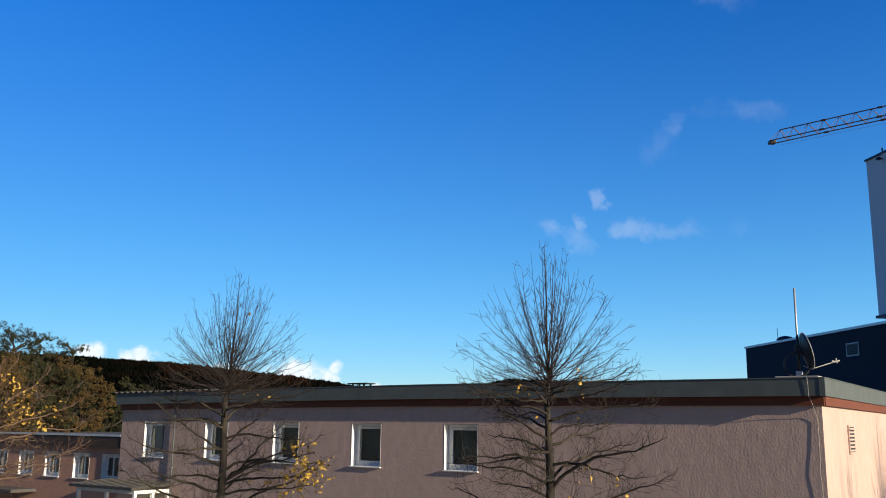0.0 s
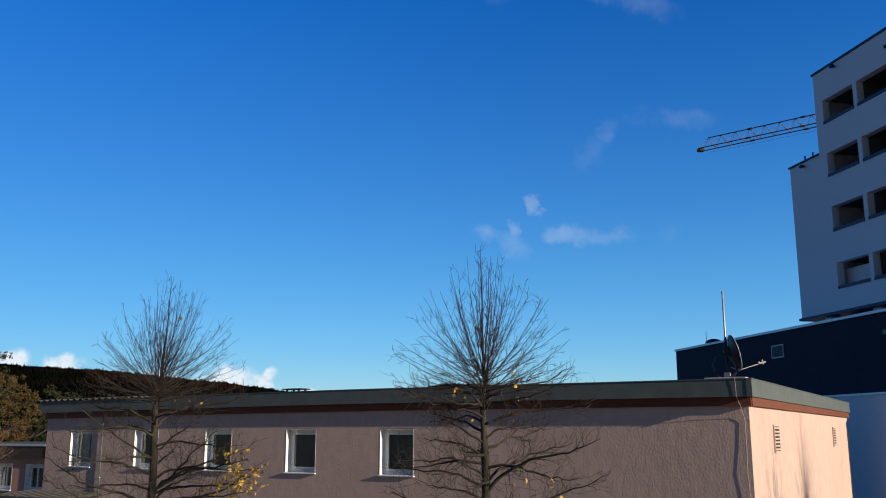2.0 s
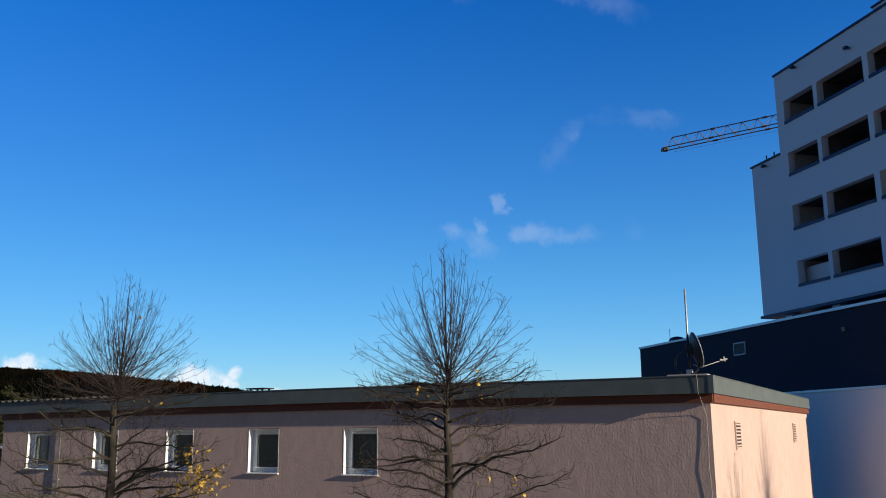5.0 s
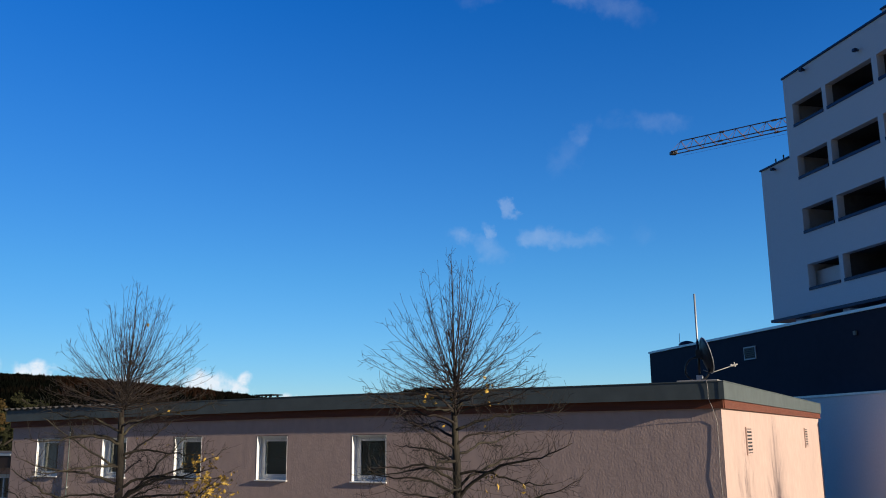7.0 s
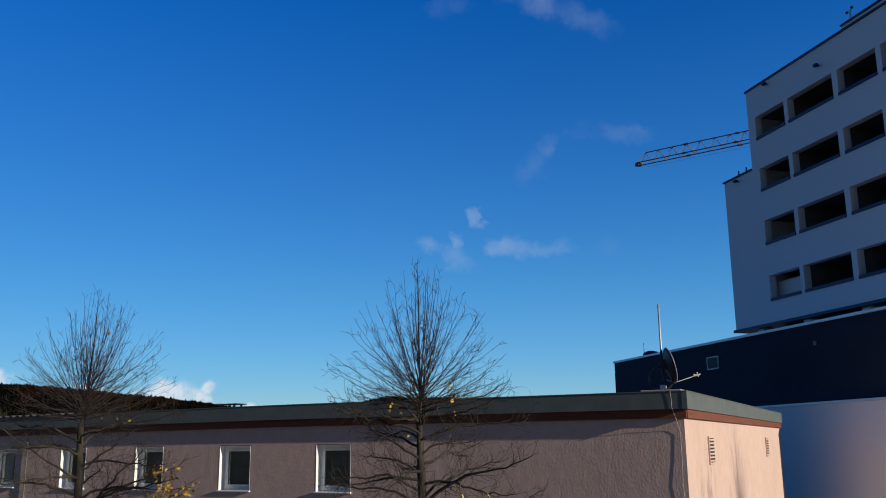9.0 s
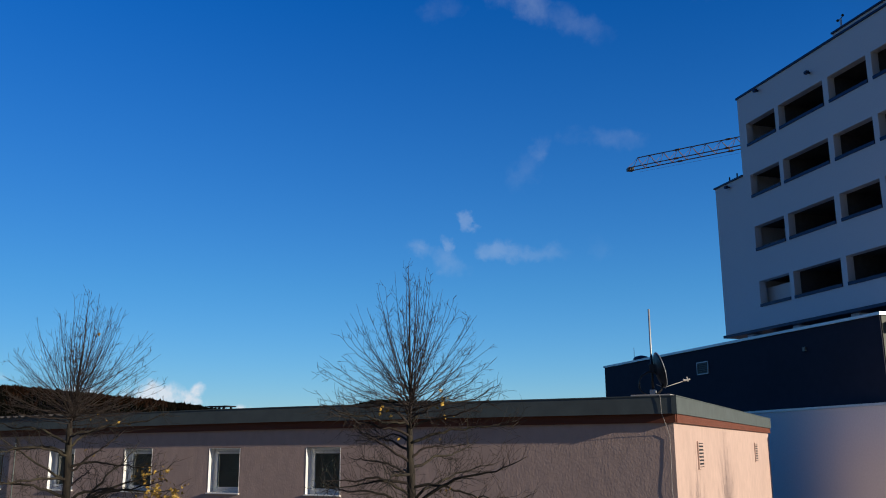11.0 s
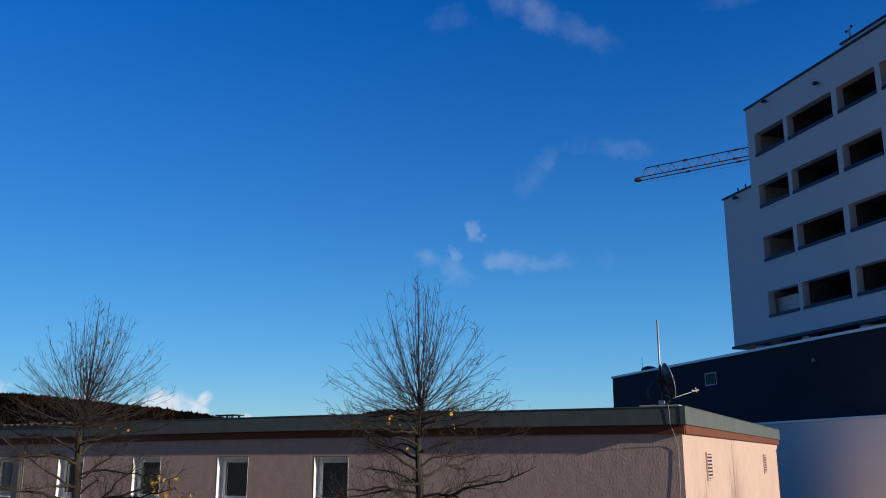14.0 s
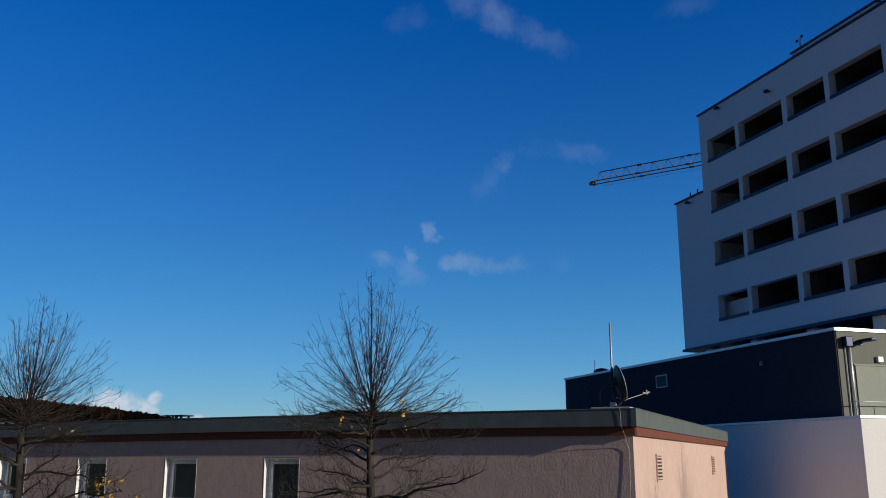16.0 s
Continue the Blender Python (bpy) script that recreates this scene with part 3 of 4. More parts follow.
for shell in (0.0, -0.012):
    for k in range(8):
        r = 0.38 * k / 7
        c = CEN + ax * (0.55 * r * r - 0.085 + shell)
        rings.append([bm.verts.new(c + (side_ax * math.cos(a) * 0.92 + up_ax * math.sin(a)) * max(r, 0.002)) for a in (2 * math.pi * j / 32 for j in range(32))])
for g in (0, 8):
    for p, q in zip(rings[g:g + 7], rings[g + 1:g + 8]):
        for j in range(32):
            bm.faces.new((p[j], q[j], q[(j + 1) % 32], p[(j + 1) % 32]))
for j in range(32):
    bm.faces.new((rings[7][j], rings[15][j], rings[15][(j + 1) % 32], rings[7][(j + 1) % 32]))
bmesh.ops.recalc_face_normals(bm, faces=bm.faces)
part("reflector", bm, M["dish"], dish, "graphite reflector", smooth=True)
bm = bmesh.new()
loop = [CEN + ax * -0.003 + (side_ax * math.cos(a) * 0.92 + up_ax * math.sin(a)) * 0.38 for a in (2 * math.pi * j / 40 for j in range(41))]
tube(bm, loop, 0.009, 6)
part("rim", bm, M["steel"], dish, "bare metal rim", smooth=True)
LOW = CEN - up_ax * 0.37 - ax * 0.02
LNB = CEN + ax * 0.50 - up_ax * 0.33
bm = bmesh.new()
tube(bm, [LOW - ax * 0.15 + up_ax * 0.1, LOW, LNB], 0.008, 8)
part("arm", bm, M["grey_cable"], dish, smooth=True)
bm = bmesh.new()
tube(bm, [LNB + ax * 0.06, LNB + ax * 0.03, LNB - ax * 0.05, LNB - ax * 0.09 + up_ax * 0.015], [0.014, 0.02, 0.02, 0.03], 12)
tube(bm, [LNB + up_ax * -0.04, LNB + up_ax * 0.06], 0.014, 10)
part("receiver_head", bm, M["grey_cable"], dish, "pale receiver head")
bm = bmesh.new()
box(bm, DX - 0.05, DX + 0.14, DY - 0.05, DY + 0.05, DZ + 0.56, DZ + 0.74, bevel=0.012)
part("bracket", bm, M["black"], dish)
bm = bmesh.new()
coil = []
for k in range(70):
    a = 2 * math.pi * k / 23
    coil.append((DX - 0.03 + 0.25 * math.cos(a) + 0.012 * math.sin(k), DY - 0.07 + 0.015 * math.sin(k * 0.7), DZ + 0.32 + (0.25 + 0.012 * math.sin(k * 1.3)) * math.sin(a)))
tube(bm, coil, 0.013, 5)
part("cable_coil", bm, M["black"], dish, "coiled black cable", smooth=True)
bm = bmesh.new()
CX = -3.98
tube(bm, [(CX - 0.14, DY - 0.2, DZ + 0.06), (CX - 0.01, YF - O - 0.016, E + 1.06), (CX, YF - O - 0.012, E + 0.9), (CX, YF - O - 0.010, E + 0.7), (CX + 0.05, YF - 0.10, E + 0.48), (CX + 0.08, YF - 0.03, E + 0.32),
          (CX + 0.10, YF - 0.016, E + 0.2), (CX + 0.10, YF - 0.02, E - 0.3), (CX + 0.09, YF - 0.026, E - 0.8), (CX + 0.11, YF - 0.02, E - 1.3), (CX + 0.11, YF - 0.016, 1.0)], 0.0042, 6)
whole("antenna_cable", bm, M["grey_cable"], "thin grey antenna cable hanging over the roof edge", "cable", axes=PINK, at=(CX - 0.14, DY - 0.2, DZ + 0.06), smooth=True)

# low vent cap far back on the roof
cap = thing("roof_vent", "dark flat-capped roof vent on short legs", "roof vent", (-22.2, 27.2, E + 0.90), PINK)
part("cap", boxes((-22.65, -21.75, 26.9, 27.5, E + 1.57, E + 1.61), bevel=0.008), M["black"], cap)
for dx in (-0.28, 0.28):
    for dy in (-0.2, 0.2):
        part("leg", boxes((-22.2 + dx - 0.03, -22.2 + dx + 0.03, 27.2 + dy - 0.03, 27.2 + dy + 0.03, E + 0.90, E + 1.572)), M["black"], cap)

# ---- the hospital: white ward block, dark annex, white base ----
ward = thing("hospital_block", "tall white-rendered ward block with rows of deep dark openings", "building", (-37, 31.56, 0), WARD)
ROWS = [(7.9, 9.33), (11.18, 12.58), (14.40, 15.74), (17.58, 18.95)]
COLS = [(-43.85, -41.13), (-40.8, -37.06), (-36.66, -33.86), (-33.5, -30.05)]
WY, WT = 31.56, 0.44
holes = [(a, b, E + c, E + d) for c, d in ROWS for a, b in COLS]
part("flank_wall", pierced(-44.55, -28.6, E + 6.62, E + 20.75, WY, WY + WT, holes), M["plaster"], ward, "white rendered wall in blue shade")
part("end_wall", boxes((-44.55, -44.2, WY + WT, WY + 14, E + 6.62, E + 20.75)), M["plaster"], ward)
part("end_wall", boxes((-29.0, -28.6, WY + WT, WY + 14, E + 6.62, E + 20.75)), M["plaster"], ward)
part("rear_wall", boxes((-44.2, -29.0, WY + 13.6, WY + 14, E + 6.62, E + 20.75)), M["plaster"], ward)
part("stair_wing", boxes((-47.6, -44.554, WY + 0.05, WY + 9, E + 6.62, E + 15.9)), M["plaster"], ward, "lower white wing at the end of the block")
part("roof", boxes((-44.62, -28.5, WY - 0.07, WY + 14.05, E + 20.755, E + 20.87)), M["flash"], ward, "dark metal roof edge")
part("raised_parapet", boxes((-35.94, -30.0, WY + 0.02, WY + 0.5, E + 20.874, E + 21.06)), M["plaster"], ward)
part("parapet_cap", boxes((-35.98, -29.96, WY - 0.06, WY + 0.55, E + 21.062, E + 21.15)), M["flash"], ward)
part("roof_house", boxes((-29.8, -28.65, WY + 0.12, WY + 7, E + 20.874, E + 24.0)), M["plaster"], ward, "white lift house on the roof")
part("wing_roof", boxes((-47.68, -44.624, WY - 0.04, WY + 9.05, E + 15.904, E + 16.0)), M["flash"], ward)
part("underside", boxes((-47.68, -28.55, WY - 0.10, WY + 14, E + 6.46, E + 6.616)), M["flash"], ward)
part("recessed_storey", boxes((-46.5, -29.3, WY + 2.6, WY + 13, 0, E + 6.456)), M["dark"], ward, "set-back dark storey below the wards")
for x in (-45.5, -41.3, -36.8, -32.4):
    part("column", boxes((x - 0.3, x + 0.3, WY + 0.3, WY + 0.9, E + 4.0, E + 6.457), bevel=0.02), M["plaster"], ward)
part("back_partition", boxes((-44.18, -29.02, WY + 3.2, WY + 3.35, E + 6.63, E + 20.74)), M["concrete"], ward)
for c, d in ROWS:
    part("storey_slab", boxes((-44.19, -29.01, WY + WT + 0.003, WY + 3.197, E + c - 0.85, E + c - 0.6)), M["concrete"], ward)
    part("ceiling_beam", boxes((-44.19, -29.01, WY + WT + 0.003, WY + 3.197, E + d + 0.12, E + d + 0.3)), M["concrete"], ward)
    for (a, b), (a2, b2) in zip(COLS, COLS[1:] + [(-29.7, -29.0)]):
        x = (b + a2) / 2
        part("cross_wall", boxes((x - 0.1, x + 0.1, WY + WT + 0.004, WY + 3.196, E + c - 0.598, E + d + 0.118)), M["concrete"], ward)
    for a, b in COLS:
        part("sill", boxes((a + 0.002, b - 0.002, WY - 0.05, WY + WT, E + c - 0.07, E + c + 0.10)), M["flash"], ward, "dark metal sill")
part("inner_parapet", boxes((-44.18, -41.1, WY + 0.75, WY + 0.85, E + 7.31, E + 9.02)), M["plaster"], ward, "pale wall inside the lowest opening")
for x, y0, z in ((-37.9, WY, E + 19.72), (-42.42, WY, E + 20.5), (-46.1, WY + 0.05, E + 15.62)):
    v = part("floodlight", boxes((x - 0.12, x + 0.12, y0 - 0.32, y0 - 0.12, z - 0.08, z + 0.08), bevel=0.02), M["flash"], ward, "small dark grey wall floodlight")
    part("bracket", boxes((x - 0.05, x + 0.05, y0 - 0.13, y0 - 0.002, z - 0.04, z + 0.04)), M["black"], v)
for x in (-46.5, -45.7, -44.95):
    bm = bmesh.new()
    tube(bm, [(x, WY + 0.4, E + 16.0), (x, WY + 0.4, E + 16.44)], 0.045, 8)
    part("roof_post", bm, M["black"], ward)
anem = thing("anemometer", "grey wind gauge on a short post at the roof edge", "wind gauge", (-35.5, WY + 0.25, E + 21.15), WARD)
bm = bmesh.new()
tube(bm, [(-35.5, WY + 0.25, E + 21.15), (-35.5, WY + 0.25, E + 21.75)], 0.06, 8)
part("post", bm, M["coping"], anem)
bm = bmesh.new()
tube(bm, [(-35.72, WY + 0.25, E + 21.74), (-35.5, WY + 0.25, E + 21.76), (-35.33, WY + 0.25, E + 21.83)], 0.025, 6)
part("cross_arm", bm, M["black"], anem)
for x, z in ((-35.72, 21.76), (-35.33, 21.87)):
    bm = bmesh.new()
    bmesh.ops.create_uvsphere(bm, u_segments=10, v_segments=6, radius=0.075, matrix=Matrix.Translation((x, WY + 0.25, E + z)))
    part("cup", bm, M["black"], anem, smooth=True)

for x0, x1 in ((-39.6, -38.1), (-35.95, -35.5)):
    crate = thing("crate", "dark crate standing inside an open bay", "crate", ((x0 + x1) / 2, WY + 0.95, E + 7.3), WARD, group="crates in the open bays")
    part("body", boxes((x0, x1, WY + 0.7, WY + 1.2, E + 7.301, E + 8.14), bevel=0.02), M["black"], crate)
    part("lid", boxes((x0 - 0.03, x1 + 0.03, WY + 0.67, WY + 1.23, E + 8.142, E + 8.20), bevel=0.01), M["black"], crate)

plinth = thing("dark_annex", "dark anthracite-clad flat-roofed storey with pale coping", "building", (-35, 22.4, E + 1.3), ANNEX)
part("cladding", boxes((-45.63, -24.74, 22.4, 30.0, E + 1.3, E + 4.32)), M["dark"], plinth)
# end face tinted lighter and warmer than the flank, sunlight put into its colour
part("end_cladding", boxes((-24.738, -24.715, 22.45, 29.9, E + 1.31, E + 4.318)), M["sunlit_clad"], plinth, "end cladding with sunlight put into its lighter olive-grey colour")
part("coping", boxes((-45.67, -24.66, 22.34, 30.1, E + 4.324, E + 4.43)), M["coping"], plinth, "pale metal coping strip")
gr = part("vent_grille", pierced(-36.19, -35.25, E + 3.19, E + 3.76, 22.36, 22.398, [(-36.145, -35.295, E + 3.235, E + 3.715)]), M["steel"], plinth, "square louvred grille with a pale frame")
for k in range(6):
    part("slat", boxes((-36.153, -35.287, 22.372, 22.397, E + 3.235 + k * 0.083, E + 3.285 + k * 0.083)), M["black"], gr)
part("sensor_box", boxes((-28.74, -28.58, 22.32, 22.398, E + 3.5, E + 3.66), bevel=0.01), M["grey"], plinth)
bm = bmesh.new()
tube(bm, [(-24.64, 22.88, E + 1.39), (-24.64, 22.88, E + 3.9)], 0.05, 10)
rp = part("rain_pipe", bm, M["coping"], plinth, "pale grey rain pipe with a box head", smooth=True)
part("pipe_head", boxes((-24.735, -24.5, 22.64, 22.94, E + 3.76, E + 4.12), bevel=0.03), M["flash"], rp)
bm = bmesh.new()
tube(bm, [(-24.68, 22.73, E + 1.39), (-24.68, 22.73, E + 4.1)], 0.02, 8)
part("conduit", bm, M["coping"], plinth)
lamp = part("wall_lamp", boxes((-24.70, -24.1, 23.34, 23.62, E + 3.95, E + 4.05), bevel=0.03), M["flash"], plinth, "dark projecting wall lamp")
part("lamp_arm", boxes((-24.735, -24.66, 23.12, 23.5, E + 3.86, E + 3.97)), M["flash"], lamp)
part("alarm_box", boxes((-24.735, -24.6, 24.03, 24.27, E + 3.28, E + 3.48), bevel=0.02), M["white"], plinth)
dr = part("door", boxes((-24.714, -24.68, 23.1, 26.2, E + 1.31, E + 3.14)), M["grey"], plinth, "grey-green metal door panel")
part("door_frame", boxes((-24.714, -24.66, 23.04, 26.26, E + 3.142, E + 3.2)), M["grey"], dr)
basew = thing("white_base_building", "plain white-rendered base storey under the dark annex", "building", (-35, 21.8, 0), ANNEX)
part("wall", boxes((-46.5, -23.31, 21.8, 30.3, 0, E + 1.296)), M["plaster"], basew)
part("coping", boxes((-46.52, -23.27, 21.76, 22.38, E + 1.299, E + 1.385)), M["coping"], basew)
part("coping", boxes((-23.71, -23.27, 22.384, 30.3, E + 1.299, E + 1.385)), M["coping"], basew)
rail = thing("terrace_rail", "thin metal rail along the terrace edge", "railing", (-24.3, 22.6, E + 1.385), ANNEX)
bm = bmesh.new()
tube(bm, [(-24.3, 22.55 + i * 0.5, E + 1.90) for i in range(12)], 0.016, 6)
part("handrail", bm, M["steel"], rail, smooth=True)
for y in (22.6, 24.05, 25.5, 27.0):
    bm = bmesh.new()
    tube(bm, [(-24.3, y, E + 1.385), (-24.3, y, E + 1.92)], 0.014, 6)
    part("post", bm, M["steel"], rail)
mush = thing("roof_ventilator", "dark mushroom-shaped roof ventilator", "roof vent", (-42.4, 22.95, E + 4.43), ANNEX)
bm = bmesh.new()
tube(bm, [(-42.4, 22.95, E + 4.43), (-42.4, 22.95, E + 4.6)], 0.34, 16)
part("neck", bm, M["flash"], mush, smooth=False)
bm = bmesh.new()
tube(bm, [(-42.4, 22.95, E + 4.46), (-42.4, 22.95, E + 4.56), (-42.4, 22.95, E + 4.66), (-42.4, 22.95, E + 4.71)], [0.42, 0.42, 0.30, 0.10], 18)
part("hood", bm, M["flash"], mush)
bm = bmesh.new()
tube(bm, [(-44.0, 23.4, E + 4.43), (-44.0, 23.4, E + 5.3)], 0.014, 5)
whole("lightning_rod", bm, M["steel"], "thin steel lightning rod on the annex roof", "rod", axes=ANNEX, at=(-44.0, 23.4, E + 4.43))

# ---- the lower brown wing and the glazed porch ----
wing = thing("brown_wing", "lower brown stucco wing with white windows and dark eave", "building", (-35, 22.0, -0.69), LOWER)
LW = [-30.29, -32.12, -34.06, -35.93, -37.85, -39.75, -41.65]
holes = [(x - 0.53, x + 0.53, E - 2.2, E - 1.2) for x in LW]
part("front_wall", pierced(-46, -29.58  , -0.72, E - 0.9, 22.0, 22.34, holes), M["brown_stucco"], wing, "brown stucco wall")
part("end_wall", boxes((-46, -45.66, 22.344, 32  , -0.72, E - 0.9)), M["brown_stucco"], wing)
part("end_wall", boxes((-29.92, -29.58, 22.344, 32  , -0.72, E - 0.9)), M["brown_stucco"], wing)
part("rear_wall", boxes((-45.65, -29.93, 31.66, 32  , -0.72, E - 0.9)), M["brown_stucco"], wing)
part("inner_wall", boxes((-45.65, -29.93, 25.0, 25.1  , -0.72, E - 0.91)), M["room"], wing)
for i, x in enumerate(LW):
    window(wing, x - 0.515, x + 0.515, E - 2.185, E - 1.215, 22.0, split=0.45, curtain=(i == 3))
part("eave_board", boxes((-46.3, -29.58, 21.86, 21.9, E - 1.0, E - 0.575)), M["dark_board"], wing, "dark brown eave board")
part("soffit", boxes((-46.3, -29.58, 21.902, 22.3, E - 0.896, E - 0.86)), M["board"], wing)
part("roof", boxes((-46.3, -29.58, 21.902, 32.3, E - 0.855, E - 0.55)), M["roof"], wing)
part("roof_trim", boxes((-46.35, -29.58, 21.83, 21.96, E - 0.548, E - 0.47)), M["coping"], wing, "pale metal roof trim")
part("entrance_canopy", boxes((-38.6, -35.0, 20.9, 21.997, E - 2.85, E - 2.72), bevel=0.01), M["roof"], wing, "grey concrete canopy slab")

porch = thing("entrance_porch", "glazed white entrance porch with a dark lean-to roof", "porch", (-24.4, 17.9, 0), PINK)
PX0, PX1, PY0 = -25.9, -23.05, 17.65
bm = bmesh.new()
q = [bm.verts.new(p) for p in ((PX0 - 0.15, PY0 - 0.2, E - 2.0), (PX1 + 0.12, PY0 - 0.2, E - 2.0), (PX1 + 0.12, 18.99, E - 1.90), (PX0 - 0.15, 18.99, E - 1.90),
                               (PX0 - 0.15, PY0 - 0.2, E - 1.92), (PX1 + 0.12, PY0 - 0.2, E - 1.92), (PX1 + 0.12, 18.99, E - 1.82), (PX0 - 0.15, 18.99, E - 1.82))]
for f in ((3, 2, 1, 0), (4, 5, 6, 7), (0, 1, 5, 4), (1, 2, 6, 5), (2, 3, 7, 6), (3, 0, 4, 7)):
    bm.faces.new([q[i] for i in f])
pr = part("porch_roof", bm, M["porch_roof"], porch, "dark grey ribbed lean-to roof")
for i in range(9):
    x = PX0 + i * (PX1 - PX0) / 8
    bm = bmesh.new()
    tube(bm, [(x, PY0 - 0.19, E - 1.915), (x, 18.97, E - 1.815)], 0.018, 5)
    part("rib", bm, M["porch_roof"], pr)
part("roof_beam", boxes((PX1 - 0.1, PX1, PY0, 18.99, E - 2.12, E - 2.02)), M["white"], porch)
part("roof_beam", boxes((PX0, PX1 - 0.1, PY0, PY0 + 0.1, E - 2.12, E - 2.02)), M["white"], porch)
for x in (PX0, (PX0 + PX1) / 2, PX1 - 0.1):
    part("post", boxes((x, x + 0.1, PY0, PY0 + 0.1, 0, E - 2.12), bevel=0.006), M["white"], porch)
for y in (18.3, 18.89):
    part("post", boxes((PX1 - 0.1, PX1, y, y + 0.1, 0, E - 2.12), bevel=0.006), M["white"], porch)
part("rail", boxes((PX1 - 0.08, PX1 - 0.02, PY0 + 0.1, 18.88, 0.9, 0.98)), M["white"], porch)
part("pane", boxes((PX1 - 0.055, PX1 - 0.047, PY0 + 0.1, 18.3, 0.98, E - 2.12)), M["glass"], porch).visible_shadow = False
part("pane", boxes((PX1 - 0.055, PX1 - 0.047, 18.4, 18.89, 0.98, E - 2.12)), M["glass"], porch).visible_shadow = False

# ---- tower crane behind the hospital ----
TIP = Vector((0.3737, 0.9275, 0)) * 92 + Vector((0, 0, E + 28.55))
RUN = Vector((0.697, -0.717, 0)).normalized()
crane = thing("tower_crane", "orange-red lattice tower crane with a long jib", "crane", (TIP.x + RUN.x * 42, TIP.y + RUN.y * 42, 0))
CROSS = RUN.cross(Vector((0, 0, 1)))


def chord(name, a, b, r=0.07, parent=crane):
    bm = bmesh.new()
    tube(bm, [a, b], r, 5)
    return part(name, bm, M["cranered"], parent)


LEN = 42.0
for sgn in (-0.55, 0.55):
    chord("bottom_chord", TIP + CROSS * sgn, TIP + CROSS * sgn + RUN * LEN, 0.06)
UPZ = Vector((0, 0, 1.08))
chord("top_chord", TIP + UPZ + RUN * 0.9, TIP + UPZ + RUN * LEN, 0.06)
bm = bmesh.new()
for i in range(28):
    a, b = RUN * (i * 1.5), RUN * (i * 1.5 + 0.75)
    c = RUN * (i * 1.5 + 1.5)
    for sgn in (-0.55, 0.55):
        tube(bm, [TIP + CROSS * sgn + a, TIP + UPZ + (b if i else RUN * 0.9)], 0.026, 4)
        tube(bm, [TIP + UPZ + (b if i else RUN * 0.9), TIP + CROSS * sgn + c], 0.026, 4)
    tube(bm, [TIP - CROSS * 0.55 + a, TIP + CROSS * 0.55 + a], 0.026, 4)
part("lattice", bm, M["cranered"], crane, kind="stuff")
for i in range(1, 8):
    p = TIP + RUN * (i * 5.25)
    for q in (p + CROSS * 0.55, p - CROSS * 0.55, p + UPZ):
        chord("section_joint", q - RUN * 0.25, q + RUN * 0.25, 0.11)
part("jib_head", boxes((TIP.x - 0.32, TIP.x + 0.32, TIP.y - 0.32, TIP.y + 0.32, TIP.z - 0.2, TIP.z + 0.12), bevel=0.03), M["black"], crane, "dark jib head with pulleys")
bm = bmesh.new()
tube(bm, [TIP + RUN * 1.0 + Vector((0, 0, -0.5)), TIP + RUN * LEN + Vector((0, 0, -0.75))], 0.011, 4)
part("trolley_rope", bm, M["steel"], crane)
ROOT = TIP + RUN * LEN
for dx in (-0.8, 0.8):
    for dy in (-0.8, 0.8):
        chord("mast_leg", Vector((ROOT.x + dx, ROOT.y + dy, 0)), Vector((ROOT.x + dx, ROOT.y + dy, ROOT.z + 4)), 0.1)
bm = bmesh.new()
for i in range(18):
    z = i * 2.0
    for (ax_, ay_), (bx_, by_) in (((-0.8, -0.8), (0.8, -0.8)), ((0.8, -0.8), (0.8, 0.8)), ((0.8, 0.8), (-0.8, 0.8)), ((-0.8, 0.8), (-0.8, -0.8))):
        tube(bm, [(ROOT.x + ax_, ROOT.y + ay_, z), (ROOT.x + bx_, ROOT.y + by_, z + 2.0)], 0.05, 4)
part("mast_lattice", bm, M["cranered"], crane, kind="stuff")
for sgn in (-0.6, 0.6):
    chord("counter_jib", ROOT + CROSS * sgn, ROOT + CROSS * sgn + RUN * 13, 0.12)
part("ballast", boxes((ROOT.x + RUN.x * 12 - 1, ROOT.x + RUN.x * 12 + 1, ROOT.y + RUN.y * 12 - 1, ROOT.y + RUN.y * 12 + 1, ROOT.z - 2.2, ROOT.z + 0.3), bevel=0.05), M["concrete"], crane)

# ---- wooded ridge ----
RIDGE = [(-60, 2.2), (-30, 2.0), (-16, 2.3), (-10.5, 2.80), (-7, 2.92), (-5.2, 2.95), (-4.2, 2.75), (-3, 2.45), (0, 2.35), (3.4, 2.3), (4.8, 2.45), (5.8, 2.63), (9.1, 2.93), (14.6, 3.41), (17.6, 3.59), (21.4, 3.74), (30, 3.8), (60, 3.2)]


def ridge(az):
    """Height in degrees of the tree line, by degrees to the left of north."""
    for (a, e), (b, f) in zip(RIDGE, RIDGE[1:]):
        if a <= az <= b:
            k = (az - a) / (b - a)
            return e + (f - e) * k
    return 2.2


def hill_height(az, r):
    crest = E + 760 * math.tan(radians(ridge(az))) - 2.7
    k = min(1.0, max(0.0, (r - 280) / 480))
    h = -2 + (crest + 2) * (k * k * (3 - 2 * k))
    if r > 760:
        h -= (r - 760) * 0.12
    return h


